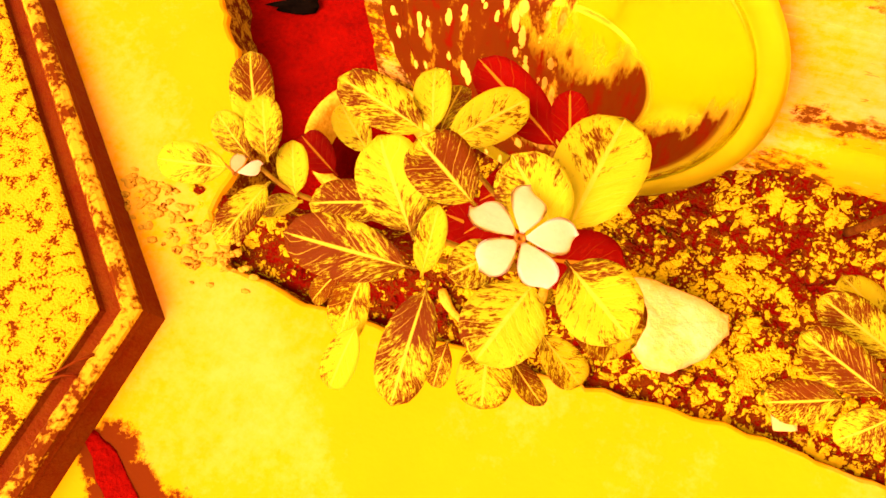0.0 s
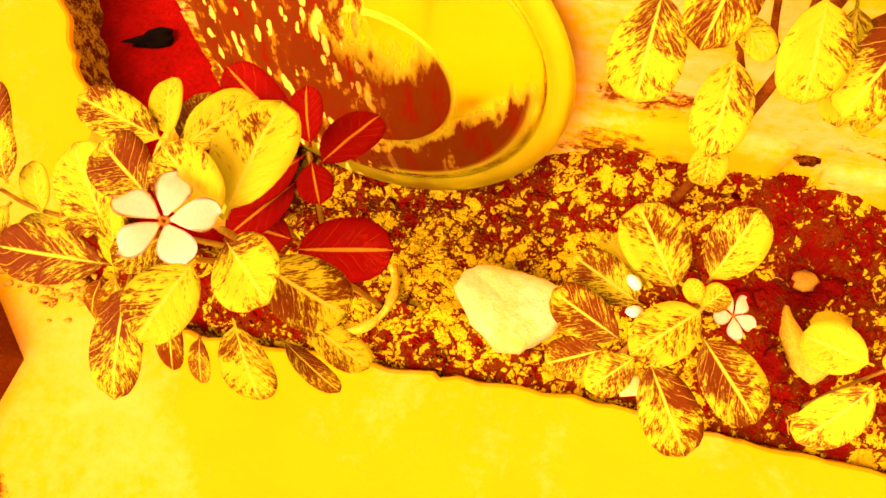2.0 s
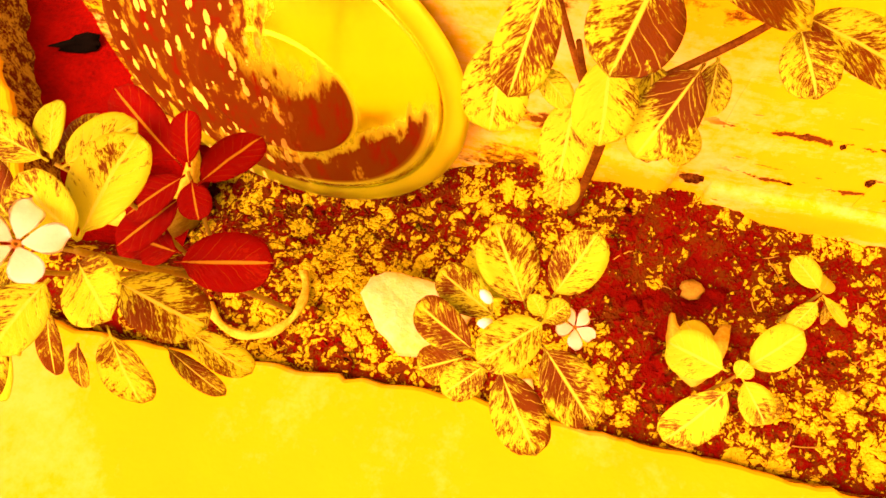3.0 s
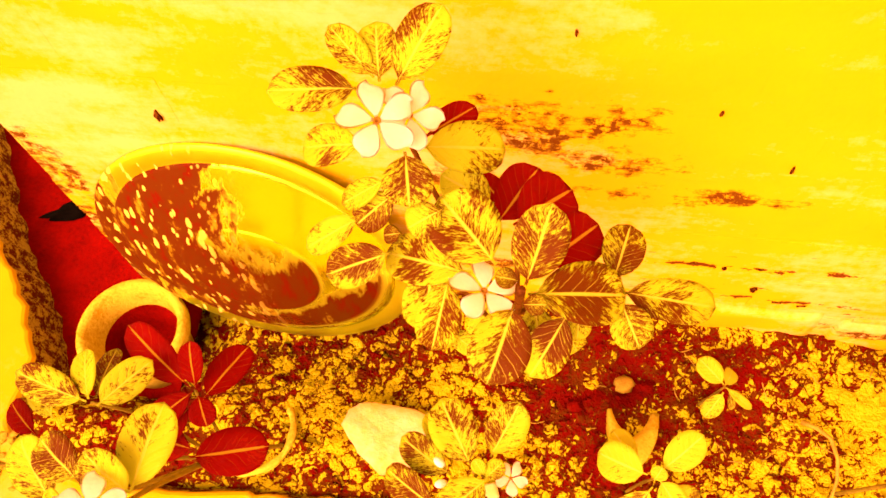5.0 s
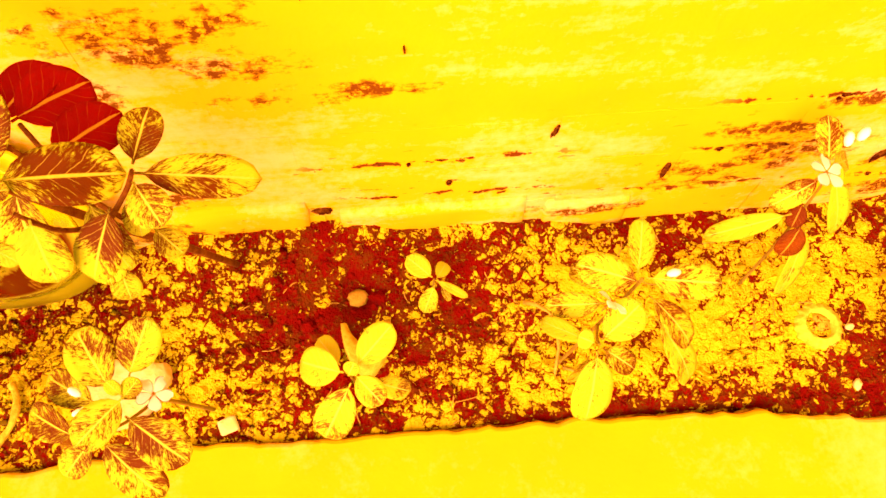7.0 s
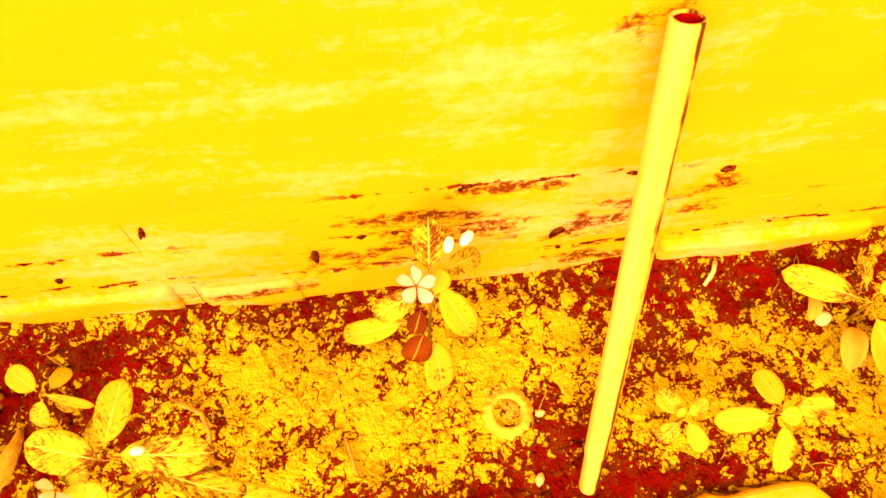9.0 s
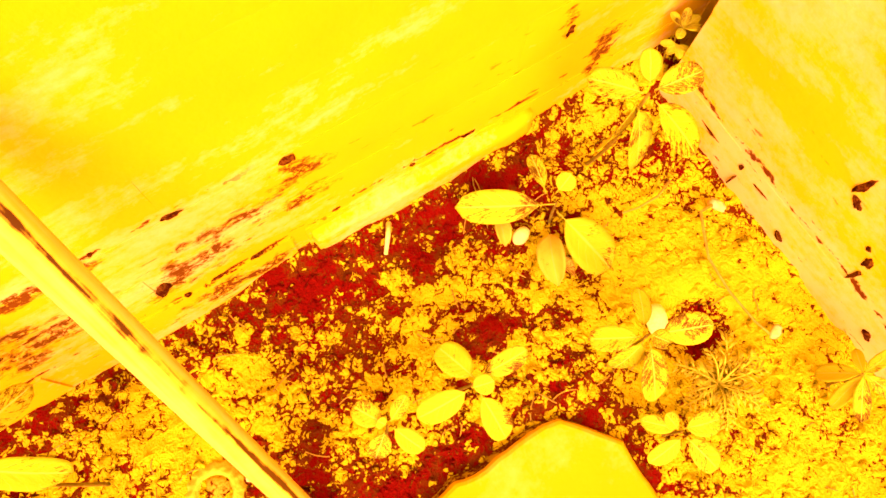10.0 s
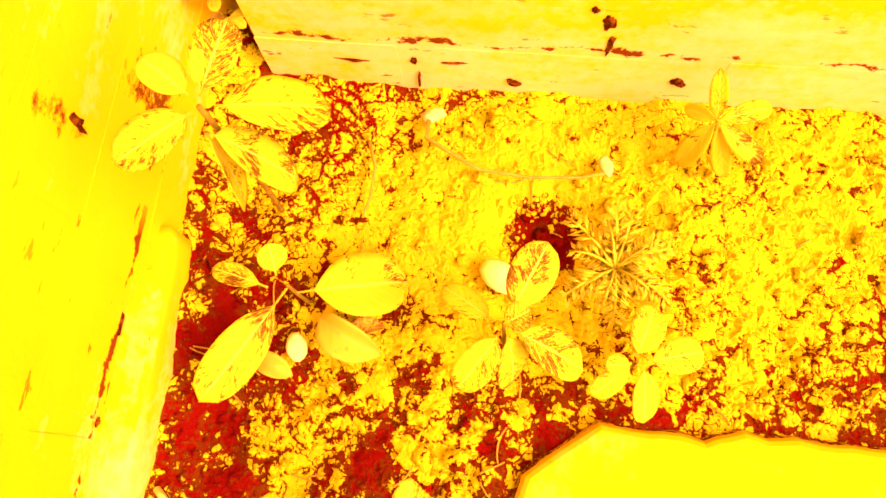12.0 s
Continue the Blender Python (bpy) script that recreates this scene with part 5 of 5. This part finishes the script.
curve_bit("twig", [(1.318, 0.455, 0.0), (1.308, 0.440, 0.008), (1.297, 0.427, -0.004)], 0.0032, SHELL, "short pale twig beside the wall", "twig")
curve_bit("twig", [(1.621, 0.330, 0.002), (1.595, 0.321, 0.006), (1.568, 0.322, 0.005), (1.551, 0.327, 0.000)], 0.0016, TWIG, "thin bent straw on the soil", "twig")
curve_bit("twig", [(0.834, 0.30, -0.006), (0.838, 0.28, -0.002), (0.843, 0.257, -0.008)], 0.0022, TWIG, "short dry straw on the soil", "twig")
curve_bit("twig", [(0.690, 0.278, -0.008), (0.712, 0.266, 0.002), (0.730, 0.245, -0.010)], 0.002, TWIG, "short dry straw on the soil", "twig")


def half_moon(at, size, turn, label):
    bm = bmesh.new()
    lump(bm, (0, 0, 0), (size, size * 0.72, size * 0.5), 2.2, 0.10, 8, 14)
    ob = part("snail_shell", bm, SHELL)
    ob.matrix_world = pose(*at, 10, 0, turn)
    tagged(ob, label, "shell")


half_moon((1.511, 0.207, -0.004), 0.038, 60, "round white snail shell in a hollow of the soil")
half_moon((1.438, 0.366, -0.004), 0.024, 20, "small white snail shell under a dry leaf")


def dry_leaf(at, az, length, width, roll, label):
    ob = part("dry_leaf", blade(length, width, 0.25, 0.9, 0.1, at[0] * 50, 0.05), LEAF_DRY)
    ob.matrix_world = aim(at, az, 8, roll)
    tagged(ob, label, "leaf")


dry_leaf((1.462, 0.348, 0.010), -118, 0.060, 0.030, 20, "curled dry brown leaf on the soil")
dry_leaf((1.442, 0.325, 0.006), -60, 0.035, 0.018, -20, "curled dry brown leaf on the soil")
dry_leaf((1.425, 0.395, 0.004), 250, 0.034, 0.018, 0, "curled dry brown leaf on the soil")


def fine_weed(at, fronds, reach):
    weed = thing("feathery_weed", "small pale feathery weed with narrow divided leaves", "weed", at)
    rnd = random.Random(5)
    for k in range(fronds):
        bm = bmesh.new()
        az = 2 * math.pi * k / fronds + rnd.uniform(-0.3, 0.3)
        d = Vector((math.cos(az), math.sin(az), 0))
        s = Vector((-d.y, d.x, 0))
        n = 8
        long = reach * rnd.uniform(0.7, 1.1)
        spine = [d * long * i / n + Vector((0, 0, 0.020 * math.sin(2.4 * i / n) + 0.004)) for i in range(n + 1)]
        edge = {side: [bm.verts.new(q + s * side * 0.0009) for q in spine] for side in (-1, 1)}
        for i in range(n):
            bm.faces.new((edge[-1][i], edge[-1][i + 1], edge[1][i + 1], edge[1][i]))
        for i in range(1, n):
            for side in (-1, 1):
                w = long * rnd.uniform(0.26, 0.42) * (1.15 - 0.7 * i / n)
                a, e = edge[side][i], edge[side][i + 1]
                b = a.co + (s * side * 0.8 + d * rnd.uniform(0.5, 0.9)).normalized() * w + Vector((0, 0, rnd.uniform(-0.002, 0.005)))
                c = (a.co + b) / 2
                f = (b - a.co).normalized().cross(Vector((0, 0, 1))) * 0.0017 * side
                m1, m2, tip = bm.verts.new(c + f), bm.verts.new(c - f), bm.verts.new(b)
                bm.faces.new((a, m1, tip, m2) if side < 0 else (a, m2, tip, m1))
        bmesh.ops.recalc_face_normals(bm, faces=bm.faces)
        bmesh.ops.solidify(bm, geom=bm.faces[:], thickness=0.0006)
        part("frond", bm, FERN, weed)


FERN = speckled("weed_green", (0.36, 0.36, 0.015), (0.52, 0.54, 0.04), 60.0, 0.6, 0.0004)
fine_weed((1.527, 0.115, -0.010), 13, 0.052)
corner_weed = thing("corner_weed", "tuft of small round weed leaves in the corner gap", "weed", (1.70, 0.452, 0.0))
whorl(corner_weed, (1.690, 0.450, 0.10), [(a, 20 + 30 * (k % 2), 0.022, 0.011) for k, a in enumerate(range(0, 360, 52))], LEAF_YOUNG, (1.70, 0.455, 0.0), 0.001)
whorl(corner_weed, (1.690, 0.446, 0.072), [(a, 10, 0.020, 0.010) for a in range(150, 330, 45)], LEAF_YOUNG)


# ---- crumbs of soil: the larger clods singly, the fine ones as one mass ----
def on_bed(x, y):
    return (0.225 < y < 0.46 and -0.20 < x < 0.9) or (0.195 < y < 0.46 and 0.9 <= x < 1.66) or (1.418 < x < 1.66 and -1.1 < y <= 0.19)


def clods():
    rnd = random.Random(11)
    made = 0
    while made < 230:
        x, y = rnd.uniform(-0.2, 1.66), rnd.uniform(-0.2, 0.46)
        if not on_bed(x, y):
            continue
        s = rnd.uniform(0.008, 0.022) * (1.0 if x < 0.9 else 0.9)
        bm = bmesh.new()
        lump(bm, (0, 0, 0), (s, s * rnd.uniform(0.6, 1.0), s * rnd.uniform(0.35, 0.6)), made * 1.37, 0.62, 6, 9)
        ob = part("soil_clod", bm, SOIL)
        ob.matrix_world = pose(x, y, soil_height(x, y) + s * 0.12, 0, 0, rnd.uniform(0, 360))
        tagged(ob, "dry crumbling clod of brown earth", "clod", "clods on the soil")
        made += 1


def crumbs():
    rnd = random.Random(12)
    verts, faces = [], []
    shape = [(1, 0, 0), (0, 1, 0), (-1, 0, 0), (0, -1, 0), (0, 0, 1)]
    tris = [(0, 1, 4), (1, 2, 4), (2, 3, 4), (3, 0, 4)]
    n = 0
    while n < 9000:
        x, y = rnd.uniform(-0.25, 1.68), rnd.uniform(-0.5, 0.47)
        if not on_bed(x, y):
            continue
        s = 0.0022 + 0.0062 * rnd.random() ** 2.4
        z = soil_height(x, y)
        a = rnd.uniform(0, 6.3)
        k = len(verts)
        for px, py, pz in shape:
            jx, jy = rnd.uniform(0.6, 1.3), rnd.uniform(0.5, 1.2)
            vx, vy = px * s * jx, py * s * jy
            verts.append((x + vx * math.cos(a) - vy * math.sin(a), y + vx * math.sin(a) + vy * math.cos(a), z - 0.0004 + pz * s * rnd.uniform(0.5, 1.0)))
        faces += [tuple(k + q for q in f) for f in tris]
        n += 1
    me = bpy.data.meshes.new("soil_crumbs")
    me.from_pydata(verts, [], faces)
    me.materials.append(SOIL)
    tagged(new("soil_crumbs", me), "loose crumbs and grit over the soil", "soil", kind="stuff")


def tile_chip():
    bm = bmesh.new()
    worn_box(bm, (-0.011, -0.009, -0.003), (0.011, 0.009, 0.004), 0.002, 0.0015, 4, (4, 4, 2))
    ob = part("tile_chip", bm, STONE)
    ob.matrix_world = pose(0.291, 0.243, 0.002, 4, 6, 20)
    tagged(ob, "small square pale chip of tile on the soil", "tile chip")


def drain_hole():
    # a solid lump; the hole's darkness is only its black colour
    bm = bmesh.new()
    lump(bm, (0, 0, 0), (0.055, 0.026, 0.010), 6.1, 0.6, 6, 14)
    ob = part("drain_hole", bm, VOID)
    ob.matrix_world = pose(*(-0.371, 0.587, -0.060), 0, 0, 20)
    tagged(ob, "black ragged lump painted as the dark of a drain hole", "hole")


def pale_bits():
    for at, size, turn in (((1.613, 0.127, 0.002), (0.018, 0.012, 0.008), 30), ((1.647, 0.277, 0.006), (0.022, 0.012, 0.012), 110), ((1.06, 0.298, -0.008), (0.012, 0.009, 0.007), 0), ((1.045, 0.225, -0.006), (0.014, 0.010, 0.008), 60)):
        bm = bmesh.new()
        lump(bm, (0, 0, 0), size, at[0] * 9, 0.3, 6, 9)
        ob = part("pebble", bm, STONE)
        ob.matrix_world = pose(*at, 0, 0, turn)
        tagged(ob, "small pale chip of stone on the soil", "pebble")


def floor_dirt():
    """Earth that has spilled from the bed on to the floor beside the drain."""
    rnd = random.Random(31)
    bm = bmesh.new()
    for k in range(150):
        u = rnd.random()
        x, y = -0.42 + 0.17 * u + rnd.gauss(0, 0.012), 0.262 - 0.05 * u + rnd.gauss(0, 0.014)
        s = rnd.uniform(0.003, 0.013) * rnd.uniform(0.5, 1.0)
        lump(bm, (x, y, 0.0045), (s * rnd.uniform(0.8, 1.8), s, s * 0.4), k * 0.77, 0.4, 4, 6)
    tagged(part("spilled_soil", bm, CLOD), "crumbs of brown earth spilled on the floor", "soil", kind="stuff")


def fibres():
    """Thin dry rootlets and straws scattered over the soil."""
    rnd = random.Random(77)
    bm = bmesh.new()
    made = 0
    while made < 90:
        x, y = rnd.uniform(0.3, 1.64), rnd.uniform(-0.1, 0.45)
        if not on_bed(x, y):
            continue
        a, long, bend = rnd.uniform(0, 6.3), rnd.uniform(0.010, 0.030), rnd.uniform(-0.6, 0.6)
        pts = []
        for k in range(5):
            q = k / 4 - 0.5
            px, py = x + long * q * math.cos(a + bend * q), y + long * q * math.sin(a + bend * q)
            pts.append(Vector((px, py, soil_height(px, py) + 0.0022)))
        tube(bm, pts, [0.0007] * 5, 4)
        made += 1
    tagged(part("rootlets", bm, TWIG), "thin dry rootlets and straws lying on the soil", "rootlets", kind="stuff")


def plinth_shadow():
    """A thin red sheet on the floor beside the plinth that paints in its shadow."""
    bm = bmesh.new()
    lump(bm, (0, 0, 0), (0.150, 0.026, 0.0024), 3.3, 0.14, 10, 40)
    for v in bm.verts:
        v.co.y += 0.004 * noise.noise(Vector((v.co.x * 60, v.co.y * 60, 4)))
    ob = part("painted_shadow", bm, SHADED_MUD)
    ob.matrix_world = pose(-0.252, -0.024, 0.0045, 0, 0, -36)
    tagged(ob, "thin red sheet painting the plinth shadow on the cement floor", "stain")


plinth_shadow()
fibres()
floor_dirt()
drain_hole()
pale_bits()
tile_chip()
steel_dish()
clay_pot()
water_pipe()
pale_stone()
clay_shard()
scalloped_cap()
buried_ring()
octagonal_block()
clods()
crumbs()
